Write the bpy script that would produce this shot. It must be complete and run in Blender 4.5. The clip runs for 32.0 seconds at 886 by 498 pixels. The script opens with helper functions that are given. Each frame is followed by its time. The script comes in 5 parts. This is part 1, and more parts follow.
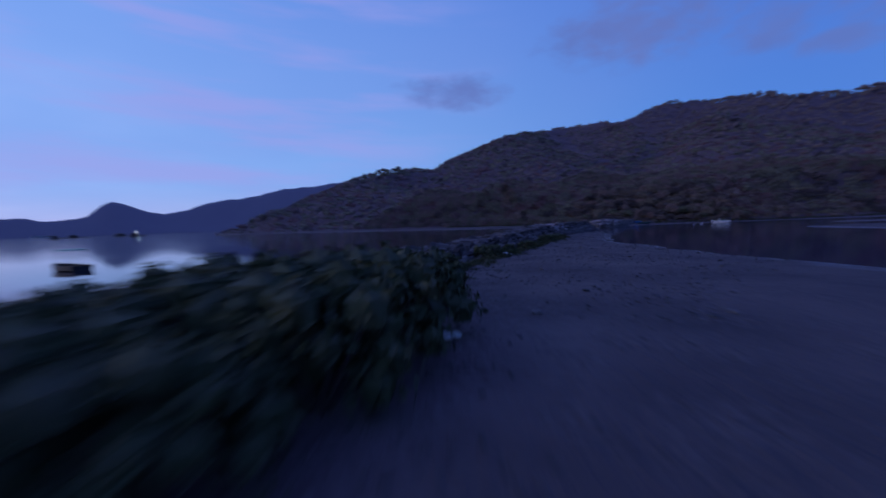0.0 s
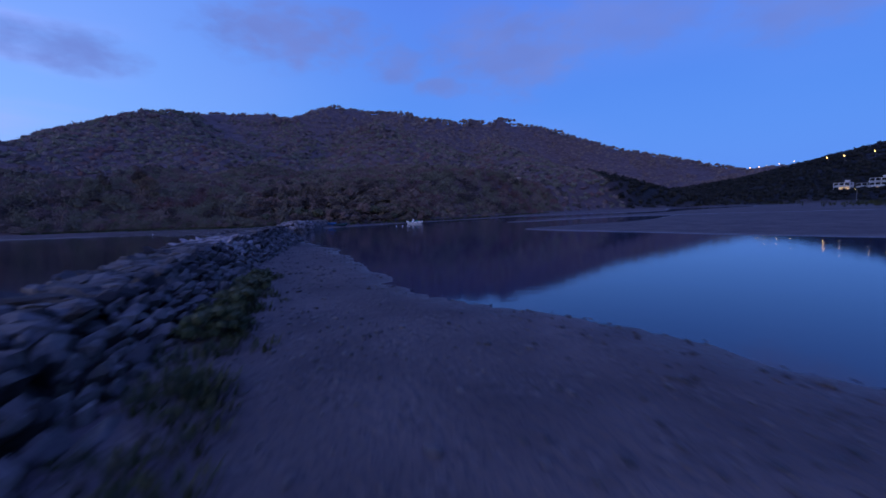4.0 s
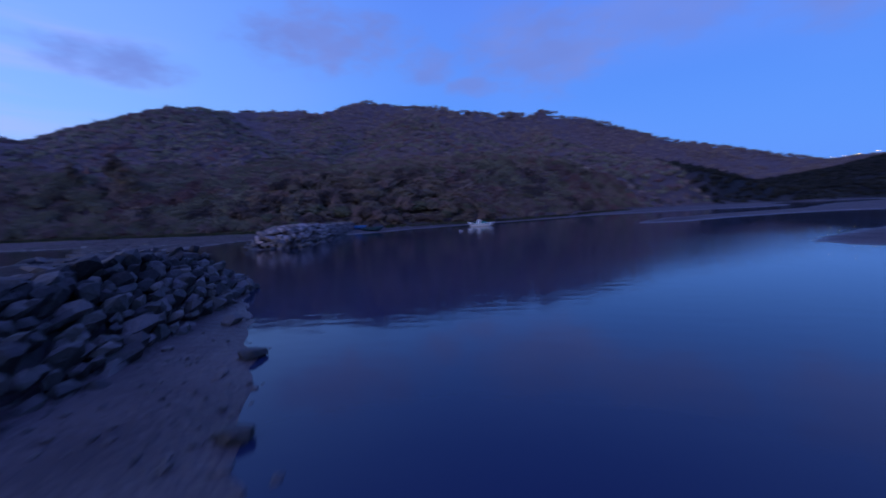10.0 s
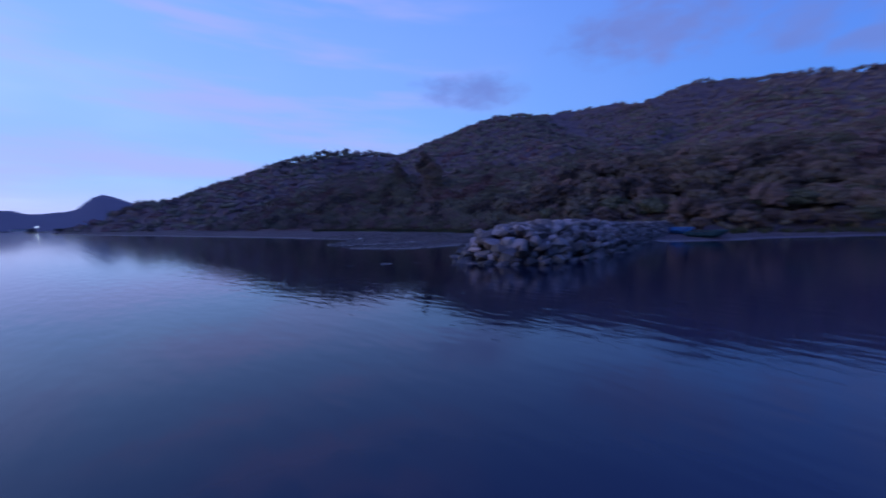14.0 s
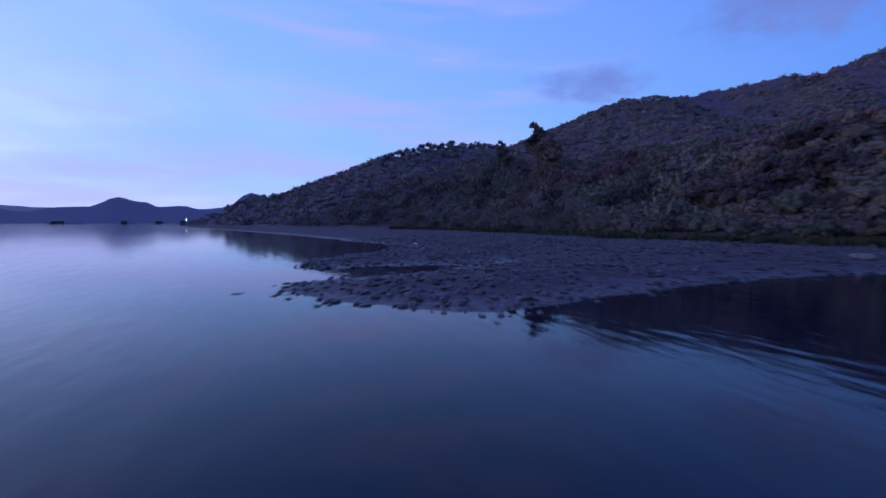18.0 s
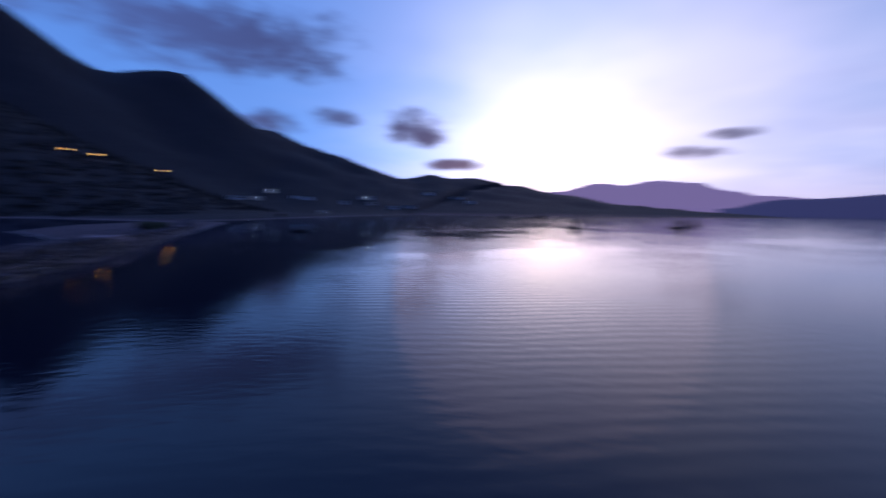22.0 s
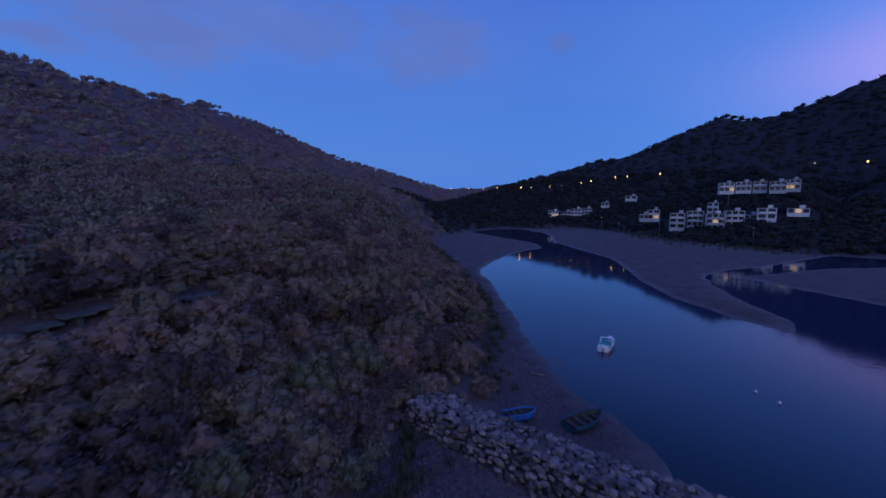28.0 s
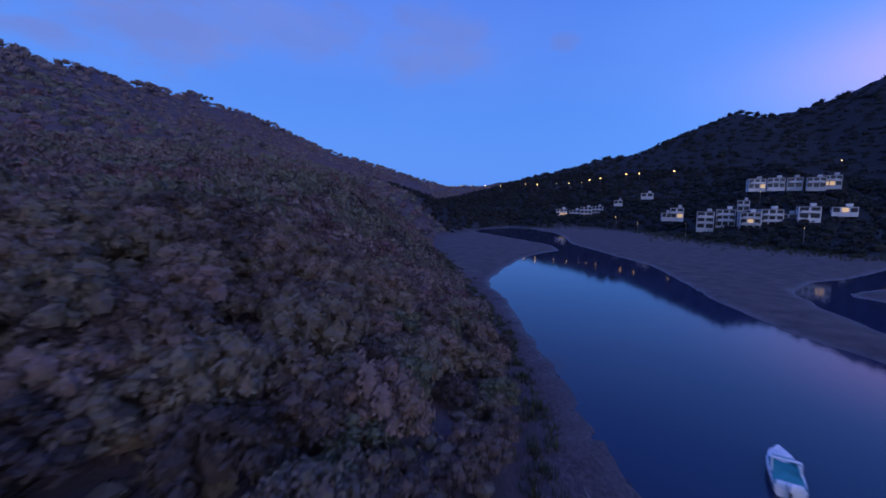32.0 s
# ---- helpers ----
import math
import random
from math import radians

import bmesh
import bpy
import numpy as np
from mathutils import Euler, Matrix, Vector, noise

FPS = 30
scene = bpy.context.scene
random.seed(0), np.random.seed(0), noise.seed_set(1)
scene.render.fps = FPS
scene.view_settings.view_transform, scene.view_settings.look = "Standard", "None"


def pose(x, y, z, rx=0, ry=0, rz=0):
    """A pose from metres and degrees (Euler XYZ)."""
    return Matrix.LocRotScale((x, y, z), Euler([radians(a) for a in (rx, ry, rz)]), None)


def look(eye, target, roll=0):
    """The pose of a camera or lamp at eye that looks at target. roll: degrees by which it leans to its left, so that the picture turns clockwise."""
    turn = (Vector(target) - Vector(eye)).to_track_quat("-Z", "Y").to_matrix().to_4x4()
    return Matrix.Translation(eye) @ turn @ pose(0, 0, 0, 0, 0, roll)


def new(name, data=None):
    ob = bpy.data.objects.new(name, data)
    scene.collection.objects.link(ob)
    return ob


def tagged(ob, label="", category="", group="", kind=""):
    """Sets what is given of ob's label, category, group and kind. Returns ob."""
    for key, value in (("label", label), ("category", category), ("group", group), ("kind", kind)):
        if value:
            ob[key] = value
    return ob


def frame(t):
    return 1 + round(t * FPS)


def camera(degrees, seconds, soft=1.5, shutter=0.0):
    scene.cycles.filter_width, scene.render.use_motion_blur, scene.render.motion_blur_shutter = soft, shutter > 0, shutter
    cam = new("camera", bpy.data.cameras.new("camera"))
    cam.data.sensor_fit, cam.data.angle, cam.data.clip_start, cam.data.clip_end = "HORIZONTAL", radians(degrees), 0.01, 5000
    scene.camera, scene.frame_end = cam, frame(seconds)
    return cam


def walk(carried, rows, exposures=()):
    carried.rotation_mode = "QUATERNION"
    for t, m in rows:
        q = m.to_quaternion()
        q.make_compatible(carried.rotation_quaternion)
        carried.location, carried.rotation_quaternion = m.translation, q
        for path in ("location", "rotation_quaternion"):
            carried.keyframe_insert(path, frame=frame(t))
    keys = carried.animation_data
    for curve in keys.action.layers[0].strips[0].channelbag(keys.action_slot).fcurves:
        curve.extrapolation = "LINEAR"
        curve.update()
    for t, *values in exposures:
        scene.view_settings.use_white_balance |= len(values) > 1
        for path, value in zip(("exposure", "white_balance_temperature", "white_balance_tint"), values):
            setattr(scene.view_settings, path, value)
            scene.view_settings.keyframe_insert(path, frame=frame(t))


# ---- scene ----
cam = camera(93.9, 32.0, soft=1.6, shutter=1.0)
PATH = [
    (0, (15.31, -36.04, 2.36), (8.484, -28.756, 1.729), -1.97),
    (0.5, (11.52, -32.42, 2.38), (5.604, -24.395, 1.636), -1.04),
    (1, (8.60, -28.88, 2.29), (3.903, -20.083, 1.547), -1.35),
    (1.5, (6.49, -25.45, 2.22), (3.117, -16.066, 1.448), -1.45),
    (2, (4.69, -22.14, 2.31), (2.732, -12.369, 1.500), -1.54),
    (2.5, (3.08, -18.99, 2.47), (2.500, -9.041, 1.610), -1.56),
    (3, (1.98, -16.04, 2.59), (2.009, -6.077, 1.704), -1.80),
    (3.5, (1.44, -13.26, 2.73), (1.488, -3.297, 1.830), -1.84),
    (5.5, (0.49, -2.74, 2.98), (0.496, 7.211, 2.030), -1.99),
    (6, (0.01, -0.06, 2.87), (0.006, 9.897, 1.927), -2.15),
    (6.5, (-0.54, 2.43, 2.83), (-0.552, 12.382, 1.891), -2.04),
    (7, (-1.23, 4.92, 2.79), (-1.250, 14.873, 1.856), -2.12),
    (7.5, (-2.06, 7.60, 2.68), (-2.094, 17.562, 1.754), -2.22),
    (8, (-3.00, 10.37, 2.55), (-3.050, 20.325, 1.636), -2.29),
    (8.5, (-4.06, 13.11, 2.45), (-4.123, 23.069, 1.536), -2.47),
    (9, (-5.18, 15.87, 2.44), (-5.241, 25.825, 1.534), -2.30),
    (9.5, (-6.05, 18.79, 2.51), (-6.136, 28.746, 1.577), -2.55),
    (10, (-6.44, 21.78, 2.54), (-7.160, 31.719, 1.649), -2.46),
    (10.5, (-6.59, 24.43, 2.57), (-8.635, 34.184, 1.732), -2.31),
    (11, (-6.78, 26.84, 2.56), (-9.507, 36.426, 1.743), -2.19),
    (11.5, (-6.91, 29.38, 2.31), (-10.107, 38.824, 1.537), -2.27),
    (12, (-7.18, 31.94, 2.07), (-11.143, 41.093, 1.341), -1.92),
    (12.5, (-7.96, 34.63, 2.12), (-12.729, 43.389, 1.416), -2.00),
    (13, (-9.13, 37.27, 2.17), (-14.560, 45.646, 1.471), -1.61),
    (13.5, (-10.50, 39.50, 2.05), (-16.730, 47.291, 1.378), -1.37),
    (14, (-11.95, 41.42, 1.92), (-19.016, 48.467, 1.268), -1.10),
    (14.5, (-13.38, 43.49, 1.79), (-21.268, 49.605, 1.166), -0.70),
    (15, (-15.00, 45.82, 1.76), (-23.420, 51.175, 1.122), -0.55),
    (15.5, (-17.08, 48.23, 1.92), (-25.598, 53.436, 1.285), -0.53),
    (17.5, (-26.12, 55.26, 1.69), (-34.757, 60.264, 1.033), -0.22),
    (18, (-28.85, 57.04, 1.63), (-37.491, 62.023, 0.970), -0.13),
    (18.5, (-31.52, 58.92, 1.56), (-40.173, 63.896, 0.900), -0.03),
    (19, (-34.07, 60.70, 1.59), (-42.732, 65.658, 0.928), -0.00),
    (19.5, (-36.34, 62.06, 1.98), (-45.025, 66.967, 1.303), 0.02),
    (20, (-37.95, 63.37, 2.77), (-47.656, 65.666, 2.080), 0.41),
    (20.5, (-41.17, 64.47, 3.55), (-50.972, 62.647, 2.814), 0.89),
    (21, (-43.99, 64.67, 4.07), (-52.256, 59.095, 3.259), 0.98),
    (21.5, (-45.37, 64.48, 4.46), (-50.387, 55.873, 3.595), 0.47),
    (22, (-45.99, 63.98, 4.96), (-46.947, 54.067, 4.059), 0.74),
    (22.5, (-45.96, 63.30, 5.73), (-42.827, 53.850, 4.803), 0.59),
    (23, (-46.46, 63.20, 7.02), (-39.763, 55.832, 6.077), 0.24),
    (23.5, (-48.57, 63.78, 8.80), (-39.492, 59.688, 7.896), 0.12),
    (24, (-51.22, 64.26, 10.57), (-41.258, 64.146, 9.679), 0.21),
    (24.5, (-52.17, 64.19, 12.01), (-43.005, 68.073, 11.088), 0.20),
    (25, (-52.09, 64.33, 13.08), (-44.890, 71.199, 12.141), -0.09),
    (25.5, (-51.85, 64.96, 13.63), (-44.929, 72.115, 12.683), 0.12),
    (27.5, (-46.76, 69.71, 13.84), (-39.873, 76.896, 12.894), 0.18),
    (28, (-45.31, 71.21, 13.89), (-38.431, 78.404, 12.930), 0.21),
    (28.5, (-43.70, 72.92, 13.85), (-36.820, 80.108, 12.890), 0.26),
    (29, (-42.00, 74.76, 13.78), (-35.119, 81.949, 12.813), 0.27),
    (29.5, (-40.25, 76.67, 13.70), (-33.373, 83.862, 12.728), 0.33),
    (30, (-38.39, 78.66, 13.60), (-31.520, 85.863, 12.620), 0.37),
    (30.5, (-36.34, 80.76, 13.43), (-29.477, 87.966, 12.453), 0.35),
    (31, (-34.13, 82.93, 13.16), (-27.261, 90.132, 12.180), 0.45),
    (31.5, (-31.82, 85.05, 12.85), (-24.956, 92.256, 11.874), 0.52),
    (32, (-29.48, 87.11, 12.52), (-22.618, 94.310, 11.536), 0.67),
]
EXPOSURES = [(0, -0.32), (2, -0.1), (5, 0.1), (7, 0.18), (12, 0.18), (14.5, 0.08), (19.5, 0.1), (20.5, 0.08), (21.0, -0.2), (21.5, -0.5), (22, -0.65), (23, -0.8), (24.3, -1.02), (25, -0.95), (26.2, -0.5), (27.5, -0.35), (29, -0.2), (32, 0.1)]
walk(cam, [(t, look(eye, target, roll)) for t, eye, target, roll in PATH], EXPOSURES)

# ---- world: dusk sky, afterglow in the south-west, evening clouds ----
GLOW_AZ, GLOW_EL = 199.0, 6.0
# bearing, height, half width, half height (degrees), density
CLOUDS = [(342, 21.6, 11.5, 3.9, 0.75), (319, 17, 6.9, 2.3, 0.69), (355, 18.8, 4.6, 2.3, 0.62), (1, 16.1, 4.1, 1.4, 0.62), (10, 19.6, 11.5, 4.8, 0.69), (42, 20, 8.8, 4.7, 0.56),
          (7, 21, 8.8, 3.9, 0.50), (59, 20.5, 2.1, 1.2, 0.50), (24, 21.5, 10.0, 3.6, 0.50), (157, 19.7, 18.1, 4.4, 0.95), (182, 11.1, 5.4, 2.5, 0.95), (163, 10.7, 3.8, 1.8, 0.94), (171, 11.9, 3.6, 1.3, 0.75),
          (187, 6.3, 3.8, 0.8, 0.88), (216, 7.1, 3.8, 0.9, 0.94), (220, 9.1, 2.8, 0.7, 0.75), (118, 18.6, 3.9, 2.3, 0.56), (140, 21, 7.5, 2.9, 0.69)]


def heading(az, el):
    a, e = radians(az), radians(el)
    return Vector((math.sin(a) * math.cos(e), math.cos(a) * math.cos(e), math.sin(e)))


def build_world():
    world = bpy.data.worlds.new("dusk_sky")
    scene.world = world
    world.use_nodes = True
    nt = world.node_tree
    nt.nodes.clear()
    N = nt.nodes.new
    L = nt.links.new

    def value(sock, v):
        if isinstance(v, (int, float)):
            sock.default_value = v
        else:
            L(v, sock)

    def m(op, a, b=0.0, c=0.0):
        n = N("ShaderNodeMath")
        n.operation = op
        for s, v in zip(n.inputs, (a, b, c)):
            value(s, v)
        return n.outputs[0]

    def ramp(x, lo, hi, a=0.0, b=1.0):
        n = N("ShaderNodeMapRange")
        n.interpolation_type = "SMOOTHSTEP"
        for s, v in zip(n.inputs, (x, lo, hi, a, b)):
            value(s, v)
        return n.outputs[0]

    def mix(fac, a, b):
        n = N("ShaderNodeMix")
        n.data_type = "RGBA"
        value(n.inputs[0], fac)
        for s, v in ((n.inputs[6], a), (n.inputs[7], b)):
            if isinstance(v, tuple):
                s.default_value = (*v, 1)
            else:
                L(v, s)
        return n.outputs[2]

    def dot(d):
        n = N("ShaderNodeVectorMath")
        n.operation = "DOT_PRODUCT"
        L(co, n.inputs[0])
        n.inputs[1].default_value = d
        return n.outputs["Value"]

    co = N("ShaderNodeTexCoord").outputs["Generated"]
    sep = N("ShaderNodeSeparateXYZ")
    L(co, sep.inputs[0])
    up = sep.outputs[2]
    sky = N("ShaderNodeTexSky")
    sky.sky_type = "NISHITA"
    sky.sun_disc = False
    sky.sun_elevation = radians(0.5)
    sky.sun_rotation = radians(GLOW_AZ)
    flat = N("ShaderNodeCombineXYZ")
    lift = m("ADD", m("MAXIMUM", up, 0.0), 0.16)
    L(m("DIVIDE", sep.outputs[0], lift), flat.inputs[0])
    L(m("DIVIDE", sep.outputs[1], lift), flat.inputs[1])

    def clouds(scale, seed, lo, hi, detail=5.0):
        n = N("ShaderNodeTexNoise")
        n.noise_dimensions = "4D"
        L(flat.outputs[0], n.inputs["Vector"])
        n.inputs["W"].default_value = seed
        n.inputs["Scale"].default_value = scale
        n.inputs["Detail"].default_value = detail
        n.inputs["Roughness"].default_value = 0.52
        return ramp(n.outputs["Fac"], lo, hi)

    # blue hour: deep blue away from the sun, paler and pinker towards it
    toward = dot(tuple(heading(GLOW_AZ, 0)))
    west = dot(tuple(heading(258, 0)))
    high = ramp(up, 0.0, 0.75)
    base = mix(high, (0.07, 0.270, 0.88), (0.048, 0.130, 0.72))
    pale = mix(high, (0.25, 0.49, 1.02), (0.09, 0.30, 0.96))
    base = mix(ramp(west, -0.35, 0.95), base, pale)
    dark_side = ramp(dot(tuple(heading(75, 0))), 0.1, 1.0)
    base = mix(m("MULTIPLY", dark_side, 0.08), base, (0.03, 0.13, 0.66))
    # lavender light of the high sky
    base = mix(ramp(up, 0.48, 0.95), base, (0.09, 0.125, 0.78))
    # afterglow
    az = m("ARCTAN2", sep.outputs[0], sep.outputs[1])
    el = m("ARCSINE", up)

    def off(a0):
        return m("SUBTRACT", m("WRAP", m("ADD", m("SUBTRACT", az, radians(a0)), math.pi), 2 * math.pi, 0.0), math.pi)

    da, de = off(GLOW_AZ), m("SUBTRACT", el, radians(GLOW_EL))
    wide = m("MAXIMUM", m("DIVIDE", da, 1.55), m("MULTIPLY", da, -1.05))
    away = m("SQRT", m("ADD", m("MULTIPLY", wide, wide), m("MULTIPLY", de, de)))
    away = m("MULTIPLY", away, m("ADD", 0.86, m("MULTIPLY", clouds(1.1, 2.2, 0.3, 0.7, 3.0), 0.28)))
    broad = m("DIVIDE", da, 2.0)
    halo = m("POWER", math.e, m("DIVIDE", m("SQRT", m("ADD", m("MULTIPLY", broad, broad), m("MULTIPLY", m("MULTIPLY", de, de), 2.6))), -radians(28)))
    base = mix(m("MULTIPLY", halo, ramp(toward, -0.85, -0.2)), base, mix(ramp(da, radians(-4), radians(26)), (0.27, 0.90, 2.5), (0.34, 0.54, 1.36)))
    base = mix(m("POWER", math.e, m("DIVIDE", away, -radians(11))), base, (3.7, 3.1, 3.4))
    band = m("MULTIPLY", ramp(up, 0.11, 0.0), ramp(west, 0.2, 0.95))
    base = mix(m("MULTIPLY", band, 0.30), base, (0.85, 0.66, 0.95))
    base = mix(m("MULTIPLY", ramp(dot(tuple(heading(145, 22))), 0.72, 1.0), 0.6), base, (0.18, 0.42, 1.2))
    # pink patch over the south-eastern ridge
    pa, pe = m("DIVIDE", off(103), radians(17)), m("DIVIDE", m("SUBTRACT", el, radians(13.5)), radians(5))
    pink = m("POWER", math.e, m("MULTIPLY", m("ADD", m("MULTIPLY", pa, pa), m("MULTIPLY", pe, pe)), -1.0))
    base = mix(m("MULTIPLY", pink, 0.6), base, (1.0, 0.55, 1.25))
    veil = clouds(0.5, 8.4, 0.45, 0.8, 2.0)
    base = mix(m("MULTIPLY", veil, 0.35), base, (0.21, 0.33, 0.92))
    # lavender streaks drawn out over the west
    drawn = N("ShaderNodeCombineXYZ")
    L(m("ADD", m("MULTIPLY", m("ARCTAN2", sep.outputs[0], sep.outputs[1]), 1.6), m("MULTIPLY", up, 3.0)), drawn.inputs[0]), L(m("MULTIPLY", up, 11.0), drawn.inputs[1])
    n = N("ShaderNodeTexNoise")
    n.inputs["Scale"].default_value, n.inputs["Detail"].default_value, n.inputs["Roughness"].default_value = 1.3, 4.0, 0.5
    L(drawn.outputs[0], n.inputs["Vector"])
    streaks = m("MULTIPLY", ramp(n.outputs["Fac"], 0.44, 0.68), ramp(dot(tuple(heading(275, 16))), 0.62, 0.93))
    base = mix(m("MULTIPLY", streaks, 0.6), base, (0.40, 0.42, 1.0))
    # evening clouds: torn soft patches by bearing and height
    plane = N("ShaderNodeCombineXYZ")
    L(az, plane.inputs[0]), L(m("MULTIPLY", el, 1.9), plane.inputs[1])

    def torn(scale, detail):
        n = N("ShaderNodeTexNoise")
        n.inputs["Scale"].default_value, n.inputs["Detail"].default_value, n.inputs["Roughness"].default_value = scale, detail, 0.55
        L(plane.outputs[0], n.inputs["Vector"])
        return n.outputs["Fac"]

    rag = m("SUBTRACT", m("ADD", m("MULTIPLY", torn(7.0, 3.0), 1.3), torn(17.0, 4.0)), 1.15)
    cover = 0.0
    for a0, e0, w, h, dense in CLOUDS:
        da = off(a0)
        q = m("ADD", m("POWER", m("ABSOLUTE", m("DIVIDE", da, radians(w))), 2.0), m("POWER", m("ABSOLUTE", m("DIVIDE", m("SUBTRACT", el, radians(e0)), radians(h))), 2.0))
        blob = m("MULTIPLY", ramp(m("ADD", m("SUBTRACT", 1.0, q), m("MULTIPLY", rag, 1.9)), -0.4, 1.25), m("MULTIPLY", ramp(q, 3.6, 1.0), min(0.97, dense * 1.15)))
        cover = blob if cover == 0.0 else m("MAXIMUM", cover, blob)
    shade = mix(ramp(toward, 0.55, 0.95), (0.095, 0.158, 0.52), (0.06, 0.07, 0.25))
    lit = mix(torn(4.0, 2.0), shade, (0.17, 0.24, 0.67))
    shade = mix(ramp(toward, 0.1, 0.7), lit, shade)
    base = mix(cover, base, shade)
    # below the horizon
    base = mix(ramp(up, 0.0, -0.05), base, (0.03, 0.05, 0.14))
    total = N("ShaderNodeMix")
    total.data_type = "RGBA"
    total.blend_type = "ADD"
    total.inputs[0].default_value = 0.03
    L(base, total.inputs[6])
    L(sky.outputs[0], total.inputs[7])
    bg = N("ShaderNodeBackground")
    bg.inputs["Strength"].default_value = 1.0
    L(total.outputs[2], bg.inputs[0])
    out = N("ShaderNodeOutputWorld")
    L(bg.outputs[0], out.inputs[0])


build_world()
sun = new("afterglow_sun", bpy.data.lights.new("afterglow_sun", "SUN"))
sun.data.energy, sun.data.angle, sun.data.color = 0.12, radians(40), (1.0, 0.62, 0.58)
sun.matrix_world = look(heading(GLOW_AZ, 11) * 50, (0, 0, 0))


# ---- materials ----
def material(name, colors, rough=0.8, metal=0.0, scale=3.0, fine=30.0, bump=0.3, per="", spec=0.4, coat=0.0, spread=0.55):
    """Node material: colours spread by two scales of noise (metres), optional variation per object or per island."""
    mat = bpy.data.materials.new(name)
    mat.use_nodes = True
    nt = mat.node_tree
    b = nt.nodes["Principled BSDF"]
    N, L = nt.nodes.new, nt.links.new
    pos = N("ShaderNodeNewGeometry")
    b.inputs["Metallic"].default_value = metal
    b.inputs["Specular IOR Level"].default_value = spec
    b.inputs["Coat Weight"].default_value = coat
    big = N("ShaderNodeTexNoise")
    big.inputs["Scale"].default_value = scale
    big.inputs["Detail"].default_value = 4
    L(pos.outputs["Position"], big.inputs["Vector"])
    small = N("ShaderNodeTexNoise")
    small.inputs["Scale"].default_value = fine
    small.inputs["Detail"].default_value = 3
    L(pos.outputs["Position"], small.inputs["Vector"])
    mixf = N("ShaderNodeMath")
    mixf.operation = "MULTIPLY_ADD"
    L(small.outputs["Fac"], mixf.inputs[0])
    mixf.inputs[1].default_value = 0.45
    fac = big.outputs["Fac"]
    if per:
        if per == "object":
            rnd = N("ShaderNodeObjectInfo").outputs["Random"]
        else:
            rnd = pos.outputs["Random Per Island"]
        add = N("ShaderNodeMath")
        add.operation = "MULTIPLY_ADD"
        L(rnd, add.inputs[0])
        add.inputs[1].default_value = spread
        half = N("ShaderNodeMath")
        half.operation = "MULTIPLY_ADD"
        L(fac, half.inputs[0])
        half.inputs[1].default_value = 1.1 - spread
        half.inputs[2].default_value = -0.05
        L(half.outputs[0], add.inputs[2])
        fac = add.outputs[0]
    shift = N("ShaderNodeMath")
    shift.operation = "SUBTRACT"
    L(fac, shift.inputs[0])
    shift.inputs[1].default_value = 0.225
    L(shift.outputs[0], mixf.inputs[2])
    ramp = N("ShaderNodeValToRGB")
    els = ramp.color_ramp.elements
    for i, c in enumerate(colors):
        p = 0.25 + 0.5 * i / max(1, len(colors) - 1)
        e = els[i] if i < 2 else els.new(p)
        e.position = p
        e.color = (*c, 1)
    L(mixf.outputs[0], ramp.inputs[0])
    L(ramp.outputs[0], b.inputs["Base Color"])
    rr = N("ShaderNodeMapRange")
    L(small.outputs["Fac"], rr.inputs[0])
    rr.inputs[3].default_value, rr.inputs[4].default_value = max(0.0, rough - 0.12), min(1.0, rough + 0.12)
    L(rr.outputs[0], b.inputs["Roughness"])
    if bump:
        bp = N("ShaderNodeBump")
        bp.inputs["Strength"].default_value = bump
        bp.inputs["Distance"].default_value = 0.6 / fine
        L(small.outputs["Fac"], bp.inputs["Height"])
        L(bp.outputs[0], b.inputs["Normal"])
    return mat


def emitter(name, color, strength):
    mat = bpy.data.materials.new(name)
    mat.use_nodes = True
    b = mat.node_tree.nodes["Principled BSDF"]
    b.inputs["Base Color"].default_value = (*color, 1)
    b.inputs["Emission Color"].default_value = (*color, 1)
    b.inputs["Emission Strength"].default_value = strength
    return mat


